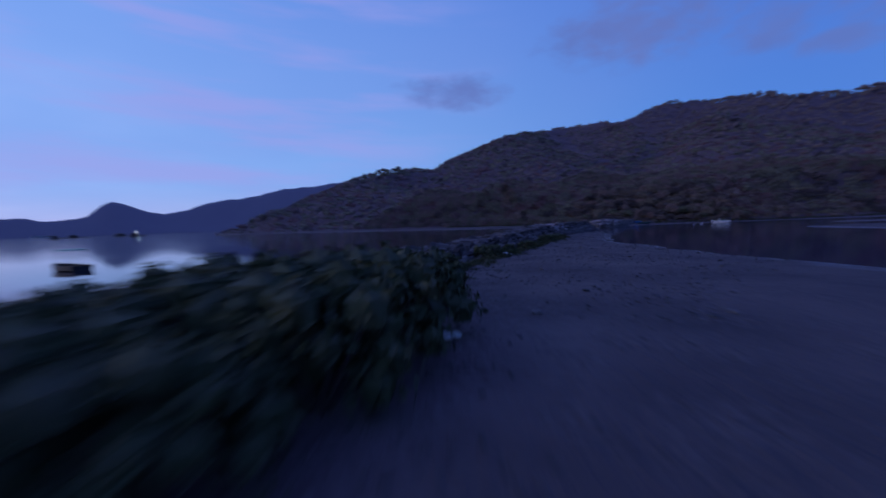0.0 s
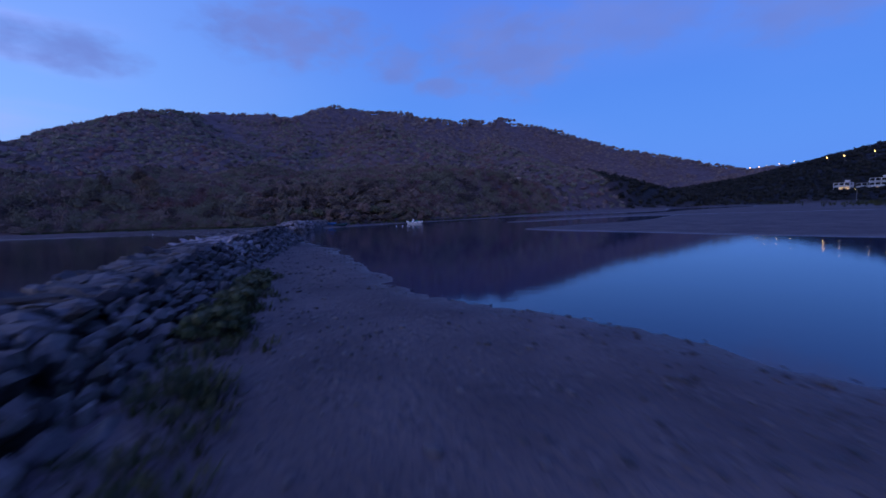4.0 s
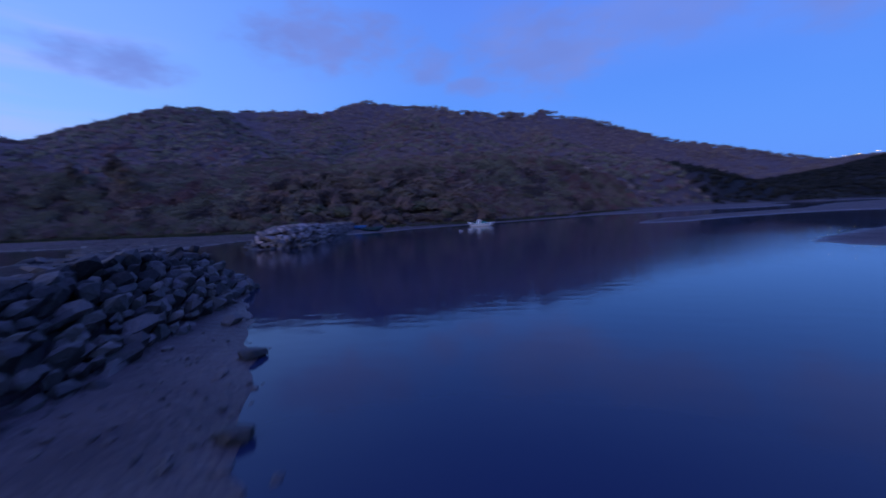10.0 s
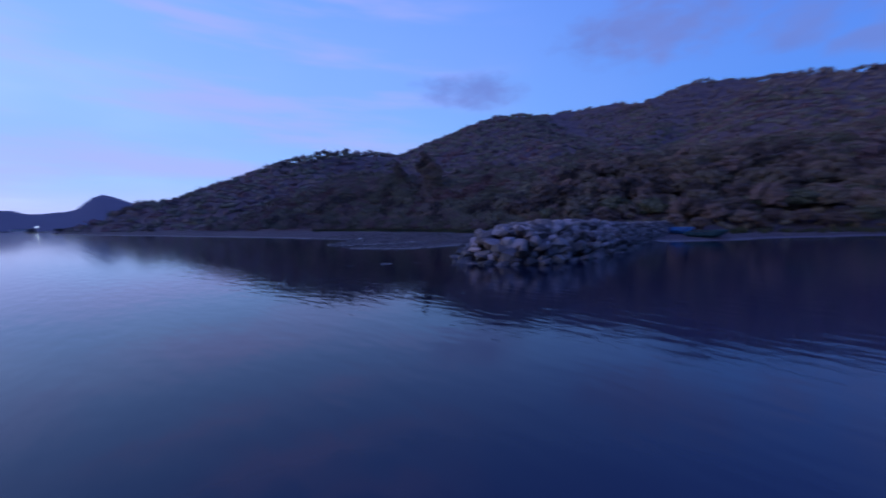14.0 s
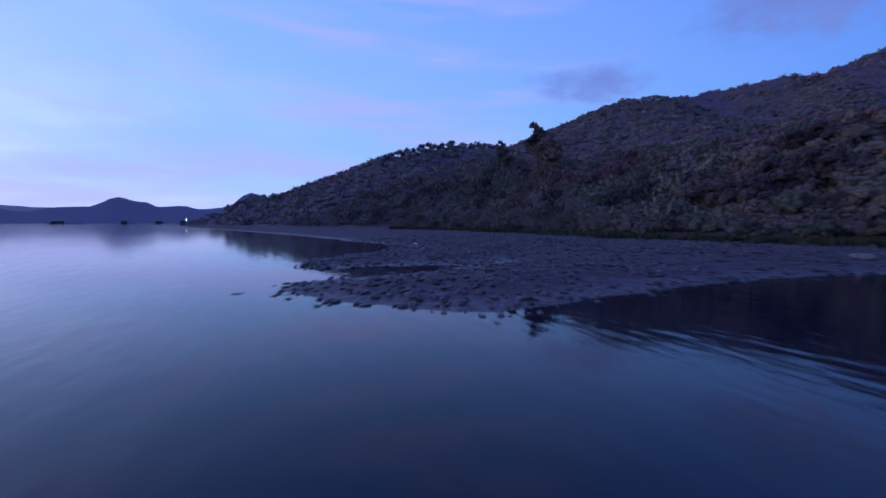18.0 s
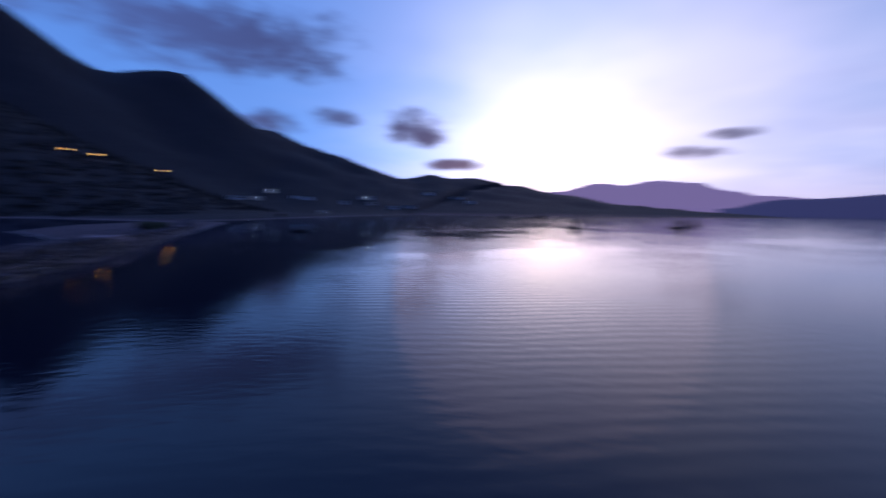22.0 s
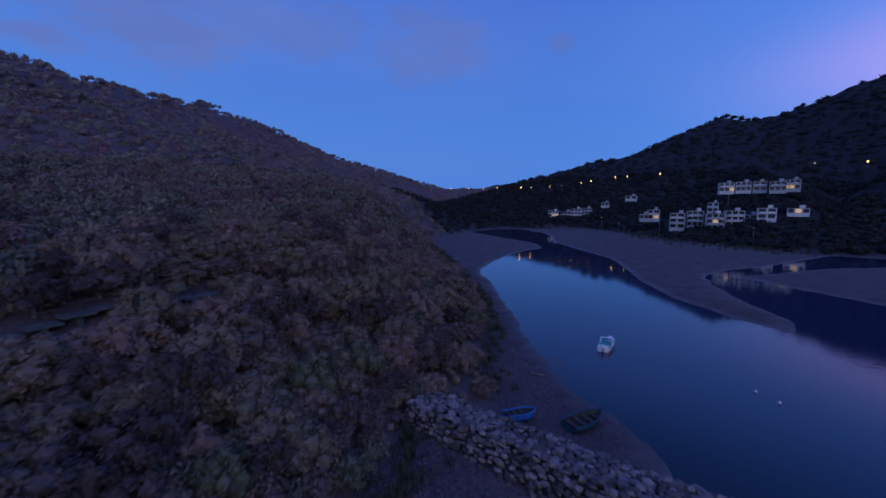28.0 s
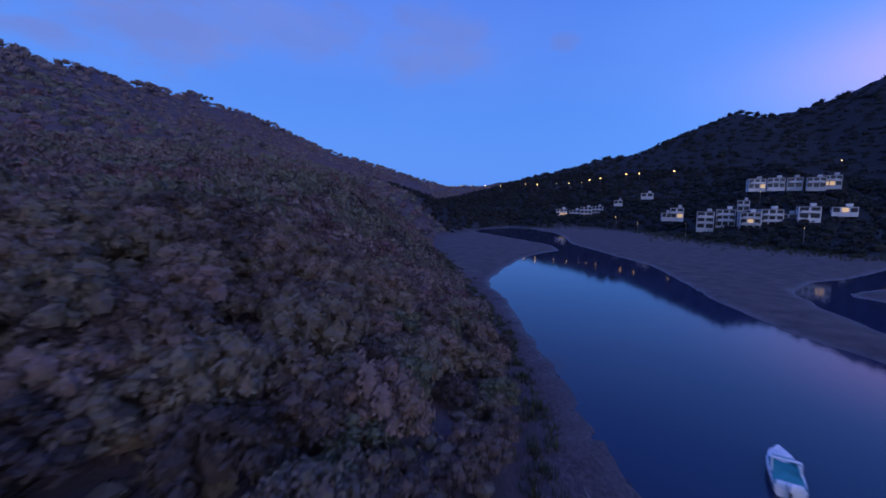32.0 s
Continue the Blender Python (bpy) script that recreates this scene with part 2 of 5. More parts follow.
def water_material():
    mat = bpy.data.materials.new("water")
    mat.use_nodes = True
    nt = mat.node_tree
    b = nt.nodes["Principled BSDF"]
    N, L = nt.nodes.new, nt.links.new
    b.inputs["IOR"].default_value = 1.33
    pos = N("ShaderNodeNewGeometry").outputs["Position"]
    sep = N("ShaderNodeSeparateXYZ")
    L(pos, sep.inputs[0])

    def ramp(x, lo, hi, a=0.0, c=1.0):
        n = N("ShaderNodeMapRange")
        n.interpolation_type = "SMOOTHSTEP"
        L(x, n.inputs[0])
        for k, v in enumerate((lo, hi, a, c)):
            n.inputs[k + 1].default_value = v
        return n.outputs[0]

    def m(op, x, y):
        n = N("ShaderNodeMath")
        n.operation = op
        for k, v in enumerate((x, y)):
            if isinstance(v, float):
                n.inputs[k].default_value = v
            else:
                L(v, n.inputs[k])
        return n.outputs[0]

    def noise_at(scale, detail, vector):
        n = N("ShaderNodeTexNoise")
        n.inputs["Scale"].default_value, n.inputs["Detail"].default_value = scale, detail
        L(vector, n.inputs["Vector"])
        return n.outputs["Fac"]

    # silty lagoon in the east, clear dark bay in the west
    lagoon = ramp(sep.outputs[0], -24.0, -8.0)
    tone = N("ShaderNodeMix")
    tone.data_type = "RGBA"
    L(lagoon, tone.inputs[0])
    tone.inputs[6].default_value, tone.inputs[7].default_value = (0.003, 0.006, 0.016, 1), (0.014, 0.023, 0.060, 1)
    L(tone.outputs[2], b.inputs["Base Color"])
    mp = N("ShaderNodeMapping")
    mp.inputs["Rotation"].default_value = (0, 0, radians(35))
    mp.inputs["Scale"].default_value = (0.35, 1.0, 1.0)
    L(pos, mp.inputs[0])
    L(ramp(sep.outputs[0], -36.0, -60.0, 0.045, 0.07), b.inputs["Roughness"])
    chop = noise_at(3.0, 4, mp.outputs[0])
    # calm and ruffled patches; the tide ruffles the gap between the breakwaters
    gap = N("ShaderNodeVectorMath")
    gap.operation = "DISTANCE"
    L(pos, gap.inputs[0])
    gap.inputs[1].default_value = (-8, 58, 0)
    stream = ramp(gap.outputs["Value"], 36.0, 16.0)
    open_water = m("MAXIMUM", m("SUBTRACT", 1.0, lagoon), stream)
    patch = ramp(noise_at(0.06, 3, mp.outputs[0]), 0.40, 0.66)
    rough = m("ADD", 0.012, m("ADD", m("MULTIPLY", m("MULTIPLY", patch, open_water), 0.035), m("MULTIPLY", stream, 0.022)))
    # long even wavelets rolling in over the bay
    rings = N("ShaderNodeTexWave")
    rings.wave_type, rings.bands_direction = "BANDS", "Y"
    for key, v in (("Scale", 0.42), ("Distortion", 6.0), ("Detail", 2.0), ("Detail Scale", 0.25), ("Detail Roughness", 0.45)):
        rings.inputs[key].default_value = v
    L(pos, rings.inputs["Vector"])
    roll = m("MULTIPLY", ramp(sep.outputs[0], -30.0, -44.0), ramp(noise_at(0.045, 2, pos), 0.36, 0.62))
    bp = N("ShaderNodeBump")
    bp.inputs["Distance"].default_value = 0.25
    L(m("ADD", m("MULTIPLY", chop, rough), m("MULTIPLY", rings.outputs["Fac"], m("MULTIPLY", roll, 0.024))), bp.inputs["Height"])
    L(bp.outputs[0], b.inputs["Normal"])
    return mat


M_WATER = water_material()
M_HULL = material("white_gelcoat", [(0.62, 0.62, 0.62), (0.75, 0.75, 0.75), (0.80, 0.80, 0.79)], 0.3, scale=1.5, fine=20, bump=0.03, spec=0.5)
M_TEAL = material("teal_canvas", [(0.02, 0.18, 0.18), (0.03, 0.26, 0.26), (0.05, 0.30, 0.30)], 0.8, scale=2, fine=60, bump=0.2)
M_BLUE = material("blue_boat_paint", [(0.007, 0.030, 0.05), (0.012, 0.050, 0.07), (0.019, 0.066, 0.085)], 0.55, scale=2, fine=25, bump=0.2)
M_BRIGHT_BLUE = material("bright_blue_paint", [(0.010, 0.07, 0.24), (0.018, 0.11, 0.33), (0.03, 0.14, 0.38)], 0.5, scale=2, fine=25, bump=0.15)
M_DARK = material("dark_plastic", [(0.015, 0.015, 0.017), (0.03, 0.03, 0.032)], 0.5, scale=2, fine=40, bump=0.05)
M_PLANK = material("weathered_planks", [(0.03, 0.026, 0.024), (0.07, 0.06, 0.055)], 0.85, scale=2, fine=30, bump=0.4)
M_FOAM = material("white_foam_block", [(0.55, 0.55, 0.54), (0.72, 0.72, 0.71)], 0.8, scale=4, fine=60, bump=0.3)
M_BEIGE = material("beige_rock", [(0.20, 0.15, 0.11), (0.33, 0.26, 0.20)], 0.85, scale=2, fine=18, bump=0.5)
M_RENDER = material("white_render", [(0.36, 0.37, 0.39), (0.48, 0.49, 0.50), (0.60, 0.60, 0.60)], 0.8, scale=0.3, fine=4, bump=0.1, per="object")
M_ROOF = material("roof_slab", [(0.10, 0.10, 0.11), (0.18, 0.18, 0.19)], 0.8, scale=0.5, fine=5, bump=0.2)
M_GLASS = material("window_glass", [(0.01, 0.012, 0.016), (0.02, 0.024, 0.03)], 0.15, scale=1, fine=4, bump=0, spec=0.6)
M_LIT = emitter("lit_window", (1.0, 0.62, 0.28), 0.45)
M_LAMP = emitter("sodium_lamp", (1.0, 0.50, 0.12), 12.0)
M_WHITE_LAMP = emitter("white_lamp", (0.85, 1.0, 1.0), 14.0)
M_PATH = material("footpath_concrete", [(0.045, 0.05, 0.05), (0.07, 0.075, 0.075), (0.10, 0.10, 0.10)], 0.85, scale=0.8, fine=12, bump=0.2)
M_STEEL = material("galvanised_steel", [(0.22, 0.22, 0.23), (0.34, 0.34, 0.35)], 0.5, metal=0.8, scale=3, fine=30, bump=0.05)
M_ROCK = material("granite", [(0.07, 0.056, 0.054), (0.15, 0.122, 0.119), (0.28, 0.243, 0.24), (0.35, 0.268, 0.245)], 0.75, scale=0.9, fine=14, bump=0.7, per="object")
M_ROCKS = material("granite_heap", [(0.028, 0.025, 0.026), (0.062, 0.055, 0.056), (0.13, 0.114, 0.112)], 0.85, scale=0.9, fine=14, bump=0.7, per="island", spec=0.2)
M_ROCKS_PINK = material("pinkish_granite_heap", [(0.05, 0.042, 0.042), (0.115, 0.095, 0.092), (0.23, 0.19, 0.182)], 0.75, scale=0.9, fine=14, bump=0.7, per="island")
M_ROCK_WET = material("tide_stained_granite", [(0.025, 0.022, 0.022), (0.06, 0.052, 0.05), (0.12, 0.10, 0.095)], 0.6, scale=1.2, fine=14, bump=0.7, per="object")
M_ROCKS_WET = material("tide_stained_heap", [(0.025, 0.022, 0.022), (0.06, 0.052, 0.05), (0.12, 0.10, 0.095)], 0.6, scale=1.2, fine=14, bump=0.7, per="island")
M_CORE = material("rubble_core", [(0.03, 0.028, 0.03), (0.07, 0.065, 0.06)], 0.9, scale=1.5, fine=9, bump=0.8)
M_LEAF = material("leaves", [(0.055, 0.042, 0.039), (0.118, 0.084, 0.074), (0.145, 0.124, 0.084), (0.185, 0.124, 0.106)], 0.7, scale=0.9, fine=3.0, bump=0, per="object", spec=0.2, spread=0.62)
M_WOOD = material("wooded_slope", [(0.075, 0.057, 0.062), (0.150, 0.106, 0.110), (0.185, 0.150, 0.130), (0.24, 0.176, 0.165)], 0.85, scale=0.14, fine=1.3, bump=0, spec=0.1)
M_WOOD_OLIVE = material("olive_wood", [(0.066, 0.068, 0.052), (0.138, 0.132, 0.098), (0.190, 0.178, 0.135)], 0.85, scale=0.2, fine=1.6, bump=0, spec=0.1)
M_WOOD_RED = material("russet_wood", [(0.070, 0.044, 0.048), (0.145, 0.086, 0.088), (0.20, 0.118, 0.112)], 0.85, scale=0.2, fine=1.6, bump=0, spec=0.1)
M_WOOD_DARK = material("dark_wood", [(0.035, 0.031, 0.034), (0.072, 0.060, 0.060), (0.105, 0.088, 0.080)], 0.85, scale=0.2, fine=1.6, bump=0, spec=0.1)
# slope woods again, with the shade of the eastern side put into the colour
M_WOOD_SHADED = material("shaded_slope_wood", [(0.010, 0.012, 0.012), (0.018, 0.020, 0.019), (0.026, 0.028, 0.025), (0.036, 0.037, 0.033)], 0.8, scale=0.08, fine=0.6, bump=0, spec=0.1)
M_LEAF_PALE = material("pale_leaves", [(0.05, 0.054, 0.032), (0.085, 0.092, 0.05), (0.12, 0.12, 0.075)], 0.6, scale=0.2, fine=1.5, bump=0, per="island", spec=0.3)
M_SHRUB = material("shrub_leaves", [(0.022, 0.030, 0.014), (0.042, 0.054, 0.024), (0.065, 0.078, 0.036), (0.085, 0.088, 0.05)], 0.65, scale=0.5, fine=3.0, bump=0, per="island", spec=0.2, spread=0.35)
M_GRASS = material("grass", [(0.022, 0.028, 0.012), (0.045, 0.054, 0.022), (0.075, 0.078, 0.038)], 0.7, scale=0.4, fine=6, bump=0, per="island", spec=0.2)
M_BARK = material("bark", [(0.07, 0.055, 0.045), (0.16, 0.13, 0.11)], 0.9, scale=2, fine=25, bump=0.5)
M_BARK_PALE = material("bare_wood", [(0.12, 0.105, 0.095), (0.22, 0.20, 0.18)], 0.85, scale=2, fine=25, bump=0.4)


# ---- ground: one sheet of sand, mud flats and hills ----
COAST = [(-242, 48), (-180, 64), (-130, 82), (-84, 88.5), (-61, 87), (-48, 84.5), (-38, 85.5), (-32, 88.5), (-28.5, 91.5), (-24, 87.8), (-17.8, 94), (-9.4, 100.6), (3, 112.5), (8, 119.3), (20, 134),
         (48, 172), (62, 187), (90, 215), (150, 252), (205, 264), (210, 236), (228, 190), (180, 152), (147, 130), (128, 90), (130, 65), (148, 20), (142, -80), (125, -140), (60, -112), (44, -98), (30, -130), (10, -260),
         (-60, -560), (-200, -900), (-420, -1250), (-900, -1800), (-1000, -3400), (3400, -3400), (3400, 3400), (-1500, 3400), (-900, 1500), (-560, 620), (-370, 300), (-285, 120)]
FLATS = [
    # mud and shingle on the seaward side of the hill, and the strip along the lagoon
    [(-242, 46), (-160, 56), (-118, 62), (-80, 67), (-60, 68), (-52.4, 68.7), (-49.3, 64.6), (-47.3, 61.9), (-45.6, 60.5), (-44.2, 60.0), (-43.0, 61.2), (-42.7, 62.8), (-42.3, 64.6), (-42.2, 66.4), (-42.0, 67.4),
     (-41.4, 66.2), (-41.1, 64.1), (-40.5, 61.0), (-39.9, 58.6), (-38.9, 58.2), (-37.5, 58.8), (-36.0, 60.2), (-34.5, 61.3), (-34.8, 68), (-33.5, 74), (-30.5, 79), (-27, 80.5), (-23, 77.2), (-20.4, 79.5), (-18.7, 82.7), (-16.6, 86.9), (-11.8, 93), (-7, 98), (-3, 102),
     (3, 108.4), (12, 118), (15.8, 121.8), (21.3, 129), (27, 134), (40, 141), (59, 149.5), (70, 152.5), (84, 153.5), (100, 168), (150, 256), (40, 190), (-215, 90)],
    # sand bank beside the first breakwater
    [(44, -102), (44, -60), (30, -24), (18, -13.5), (11.3, -7.8), (7.9, -4.6), (5.6, -1.6), (2.6, 1.3), (0.3, 3.7), (-0.9, 7.0), (-2.2, 9.8), (-3.5, 13.4), (-5.2, 17.8), (-7.2, 22.6), (-9.4, 27), (-11.9, 31), (-14.0, 35), (-15.2, 36.4),
     (-18.5, 36), (-19, 33), (-15.5, 16), (-8.0, -9), (-2.5, -27), (4, -48), (18, -95)],
    # flat on the far side of the lagoon
    [(212, 266), (160, 200), (110, 165), (84, 138), (70, 122.5), (50, 109.5), (36, 101), (25.5, 92.3), (18.5, 83.5), (14.8, 76.5), (21, 77.5), (32, 85), (44, 91.5), (55, 95.5), (68, 94.5), (80, 90), (128, 80), (220, 120)],
    # long sand spit
    [(12.6, 47), (13.5, 42), (22, 31), (30, 20), (48, 6), (80, 4), (116, 20), (124, 38), (112, 62), (91, 78), (70, 86), (58, 90), (50, 80), (43, 70), (33, 60), (22, 54)],
    # shore under the southern mountain
    [(134, 66), (140, 40), (138, 0), (132, -80), (118, -134), (60, -106), (38, -104), (40, -140), (200, -140), (200, 70)],
]
# ridge lines: (x, y, height) from end to end, and the reach of the slope to either side
RIDGES = [
    ([(-262, 62, 5), (-245, 84, 14), (-240, 115, 13), (-212, 144, 32), (-233, 146, 39), (-234, 177, 46), (-217, 321, 38)], 89, 1.1),
    ([(-257, 320, 71), (-223, 321, 88), (-252, 449, 114), (-187, 447, 113), (-150, 437, 103), (-124, 526, 139), (-77, 481, 88), (-33, 470, 99)], 223, 1.15),
    ([(-64, 436, 100), (78, 615, 132), (108, 667, 146), (194, 639, 119), (267, 665, 98), (298, 617, 84), (422, 556, 45)], 218, 1.25),
    ([(-145, 517, 134), (-43, 602, 146), (-36, 701, 139)], 289, 1.15),
    ([(-31, 472, 98), (-34, 330, 65), (-24, 230, 28), (-26, 150, 11)], 176, 1.1),
    ([(-120, 440, 88), (-105, 300, 48), (-85, 180, 20), (-68, 118, 9)], 120, 1.1),
    ([(-215, 140, 26), (-160, 138, 20), (-115, 122, 14), (-85, 106, 10)], 55, 1),
    ([(60, 470, 85), (70, 330, 43), (60, 220, 14)], 150, 1.1),
    ([(424, 560, 43), (470, 420, 54), (520, 330, 84), (560, 270, 82), (600, 220, 137), (625, 170, 131), (650, 140, 148), (660, 90, 164), (660, 5, 178), (625, -75, 173), (600, -135, 151), (520, -205, 184), (480, -260, 195), (450, -320, 177)], 374, 1.35),
    ([(690, -730, 290), (700, -790, 381), (610, -910, 298), (500, -1040, 341), (450, -1050, 253), (350, -1060, 225), (190, -1110, 175), (40, -1130, 72), (-120, -1130, 109), (-320, -1210, 104), (-420, -1190, 70), (-560, -1200, 45)], 657, 1.5),
    ([(560, 200, 95), (400, 150, 52), (300, 125, 34), (250, 120, 23)], 75, 1),
    ([(480, 330, 62), (330, 250, 26), (250, 226, 7)], 60, 1),
    ([(500, 40, 90), (330, 60, 28), (215, 95, 8)], 70, 1),
]


def inside(px, py, poly):
    hit = np.zeros(px.shape, bool)
    for (ax, ay), (bx, by) in zip(poly, poly[1:] + poly[:1]):
        cross = (ay > py) != (by > py)
        t = (py - ay) / (by - ay if by != ay else 1e-9)
        hit ^= cross & (px < ax + t * (bx - ax))
    return hit


def edge_distance(px, py, poly, closed=True):
    best = np.full(px.shape, 1e9)
    for (ax, ay), (bx, by) in zip(poly, poly[1:] + (poly[:1] if closed else [])):
        dx, dy = bx - ax, by - ay
        t = np.clip(((px - ax) * dx + (py - ay) * dy) / (dx * dx + dy * dy + 1e-9), 0, 1)
        best = np.minimum(best, np.hypot(px - ax - t * dx, py - ay - t * dy))
    return best


def signed(px, py, poly):
    d = edge_distance(px, py, poly)
    return np.where(inside(px, py, poly), d, -d)


def wave(px, py, s, seed=0.0):
    """Cheap smooth relief in about -1..1, s: size in metres."""
    x, y = px / s + seed, py / s - seed * 1.7
    return (np.sin(x * 1.9 + np.sin(y * 1.3) * 1.7) + np.sin(y * 2.3 + np.sin(x * 1.1 + 1.3) * 1.9) + np.sin((x + y) * 1.57 + 2.1 * np.sin((x - y) * 0.7))) / 3


def smooth01(v):
    v = np.clip(v, 0, 1)
    return v * v * (3 - 2 * v)


def terrain(px, py):
    """Height of the ground, and how far inland of the plants' edge each place lies."""
    flat = np.full(px.shape, -1e9)
    for poly in FLATS:
        flat = np.maximum(flat, signed(px, py, poly))
    green = signed(px, py, COAST)
    flat = np.maximum(flat, green + 0.5)
    flat = flat + 0.35 * wave(px, py, 2.2, 3) + 0.16 * wave(px, py, 0.7, 5)
    z = np.where(flat > 0, 0.30 * (1 - np.exp(-np.maximum(flat, 0) / 4.0)) + 0.10 * smooth01(flat / 10), np.maximum(0.10 * flat, -0.9))
    z = z + np.where(flat > 0.2, 0.03 * wave(px, py, 1.1, 1) + 0.015 * wave(px, py, 0.45, 2), 0)
    hill = np.zeros(px.shape)
    for line, reach, power in RIDGES:
        for (ax, ay, az), (bx, by, bz) in zip(line, line[1:]):
            dx, dy = bx - ax, by - ay
            t = np.clip(((px - ax) * dx + (py - ay) * dy) / (dx * dx + dy * dy), 0, 1)
            d = np.hypot(px - ax - t * dx, py - ay - t * dy)
            h = (az + t * (bz - az)) * np.clip(1 - d / reach, 0, 1) ** power
            hill = np.maximum(hill, h)
    # hollow at the head of the valley
    hill = hill * (1 - 0.64 * np.exp(-((px - 258) ** 2 + (py - 252) ** 2) / 52.0 ** 2))
    far = np.hypot(px, py)
    rough = smooth01((hill - 3) / 25)
    hill = hill + rough * (2.6 * wave(px, py, 38, 4) + 1.3 * wave(px, py, 15, 7)) + smooth01((far - 500) / 500) * rough * 5 * wave(px, py, 60, 9)
    rise = smooth01(green / 26.0)
    island = smooth01((np.where(far > 560, 1, 0) * hill - 0.5) / 6)
    z = z + np.where(green > 0, hill * rise + 0.5 * smooth01(green / 3), 0) + np.where(green <= 0, island * hill, 0)
    return z, green


def spaced(lo, hi, step, end, grow):
    """Coordinates with an even step from lo to hi that widen towards -end and end."""
    mid = list(np.arange(lo, hi + step / 2, step))
    for sign, start, out in ((1, mid[-1], []), (-1, mid[0], [])):
        s, v = step, start
        while abs(v) < end:
            s = min(s * grow, 34)
            v += sign * s
            out.append(v)
        mid = mid + out if sign > 0 else out[::-1] + mid
    return np.array(mid)


def mesh_object(name, verts, faces, mat, parent=None, smooth=False):
    """A mesh object from arrays: all faces have the same number of corners."""
    verts, faces = np.asarray(verts, np.float32), np.asarray(faces, np.int32)
    me = bpy.data.meshes.new(name)
    me.vertices.add(len(verts))
    me.vertices.foreach_set("co", verts.ravel())
    k = faces.shape[1]
    me.loops.add(faces.size)
    me.loops.foreach_set("vertex_index", faces.ravel())
    me.polygons.add(len(faces))
    me.polygons.foreach_set("loop_start", np.arange(0, faces.size, k, dtype=np.int32))
    me.polygons.foreach_set("use_smooth", np.full(len(faces), smooth))
    me.update(calc_edges=True)
    if mat:
        me.materials.append(mat)
    ob = new(name, me)
    ob.parent = parent
    return ob


def build_ground():
    xs, ys = spaced(-60, 30, 0.6, 3300, 1.10), spaced(-44, 122, 0.6, 3300, 1.10)
    px, py = np.meshgrid(xs, ys)
    z, green = terrain(px, py)
    nx, ny = len(xs), len(ys)
    idx = np.arange(nx * ny).reshape(ny, nx)
    faces = np.stack([idx[:-1, :-1], idx[:-1, 1:], idx[1:, 1:], idx[1:, :-1]], -1).reshape(-1, 4)
    ob = mesh_object("ground", np.stack([px, py, z], -1).reshape(-1, 3), faces, None, smooth=True)
    at = ob.data.attributes.new("green", "FLOAT", "POINT")
    at.data.foreach_set("value", np.maximum(smooth01((green + 0.6 * wave(px, py, 3, 8) + 0.5) / 2.0), smooth01((z - 1.2) / 2)).astype(np.float32).ravel())
    at = ob.data.attributes.new("mud", "FLOAT", "POINT")
    west = smooth01((-26 - px) / 5) * smooth01((94 - py) / 3) * (0.75 + 0.25 * wave(px, py, 4, 6))
    strip = 0.55 * smooth01((py - 76) / 6) * smooth01((30 - px) / 10)
    at.data.foreach_set("value", np.maximum(west, strip).clip(0, 1).astype(np.float32).ravel())
    # painted shade: mask that darkens the eastern, southern and far western slopes
    at = ob.data.attributes.new("shaded_slope", "FLOAT", "POINT")
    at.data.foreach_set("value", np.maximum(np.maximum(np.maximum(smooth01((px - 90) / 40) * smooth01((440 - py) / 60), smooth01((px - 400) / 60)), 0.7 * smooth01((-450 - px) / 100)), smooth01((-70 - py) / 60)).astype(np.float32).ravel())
    mat = bpy.data.materials.new("shore_and_hill_soil")
    mat.use_nodes = True
    nt = mat.node_tree
    b = nt.nodes["Principled BSDF"]
    N, L = nt.nodes.new, nt.links.new
    pos = N("ShaderNodeNewGeometry").outputs["Position"]

    def tex(scale, detail=4.0):
        n = N("ShaderNodeTexNoise")
        n.inputs["Scale"].default_value, n.inputs["Detail"].default_value = scale, detail
        L(pos, n.inputs["Vector"])
        return n.outputs["Fac"]

    def colors(fac, *cols):
        r = N("ShaderNodeValToRGB")
        for i, c in enumerate(cols):
            p = 0.3 + 0.4 * i / (len(cols) - 1)
            e = r.color_ramp.elements[i] if i < 2 else r.color_ramp.elements.new(p)
            e.position, e.color = p, (*c, 1)
        L(fac, r.inputs[0])
        return r.outputs[0]

    def mix(fac, a, c):
        n = N("ShaderNodeMix")
        n.data_type = "RGBA"
        L(fac, n.inputs[0]), L(a, n.inputs[6]), L(c, n.inputs[7])
        return n.outputs[2]

    sand = colors(tex(0.35), (0.060, 0.046, 0.048), (0.100, 0.076, 0.074), (0.142, 0.108, 0.102))
    grit = colors(tex(9.0, 6.0), (0.022, 0.018, 0.020), (0.092, 0.072, 0.070), (0.20, 0.158, 0.148))
    mud = colors(tex(4.2, 8.0), (0.014, 0.010, 0.012), (0.060, 0.038, 0.043), (0.155, 0.098, 0.104))
    spots = N("ShaderNodeMapRange")
    L(tex(1.3), spots.inputs[0])
    spots.inputs[1].default_value, spots.inputs[2].default_value, spots.inputs[4].default_value = 0.42, 0.7, 0.75
    muddy = N("ShaderNodeAttribute")
    muddy.attribute_name = "mud"
    shore = mix(muddy.outputs["Fac"], mix(spots.outputs[0], sand, grit), mud)
    wood = colors(tex(0.15), (0.055, 0.040, 0.044), (0.095, 0.066, 0.070), (0.12, 0.088, 0.086))
    # the shadow side's shade is mixed into the soil colour here
    shaded_slope = N("ShaderNodeAttribute")
    shaded_slope.attribute_name = "shaded_slope"
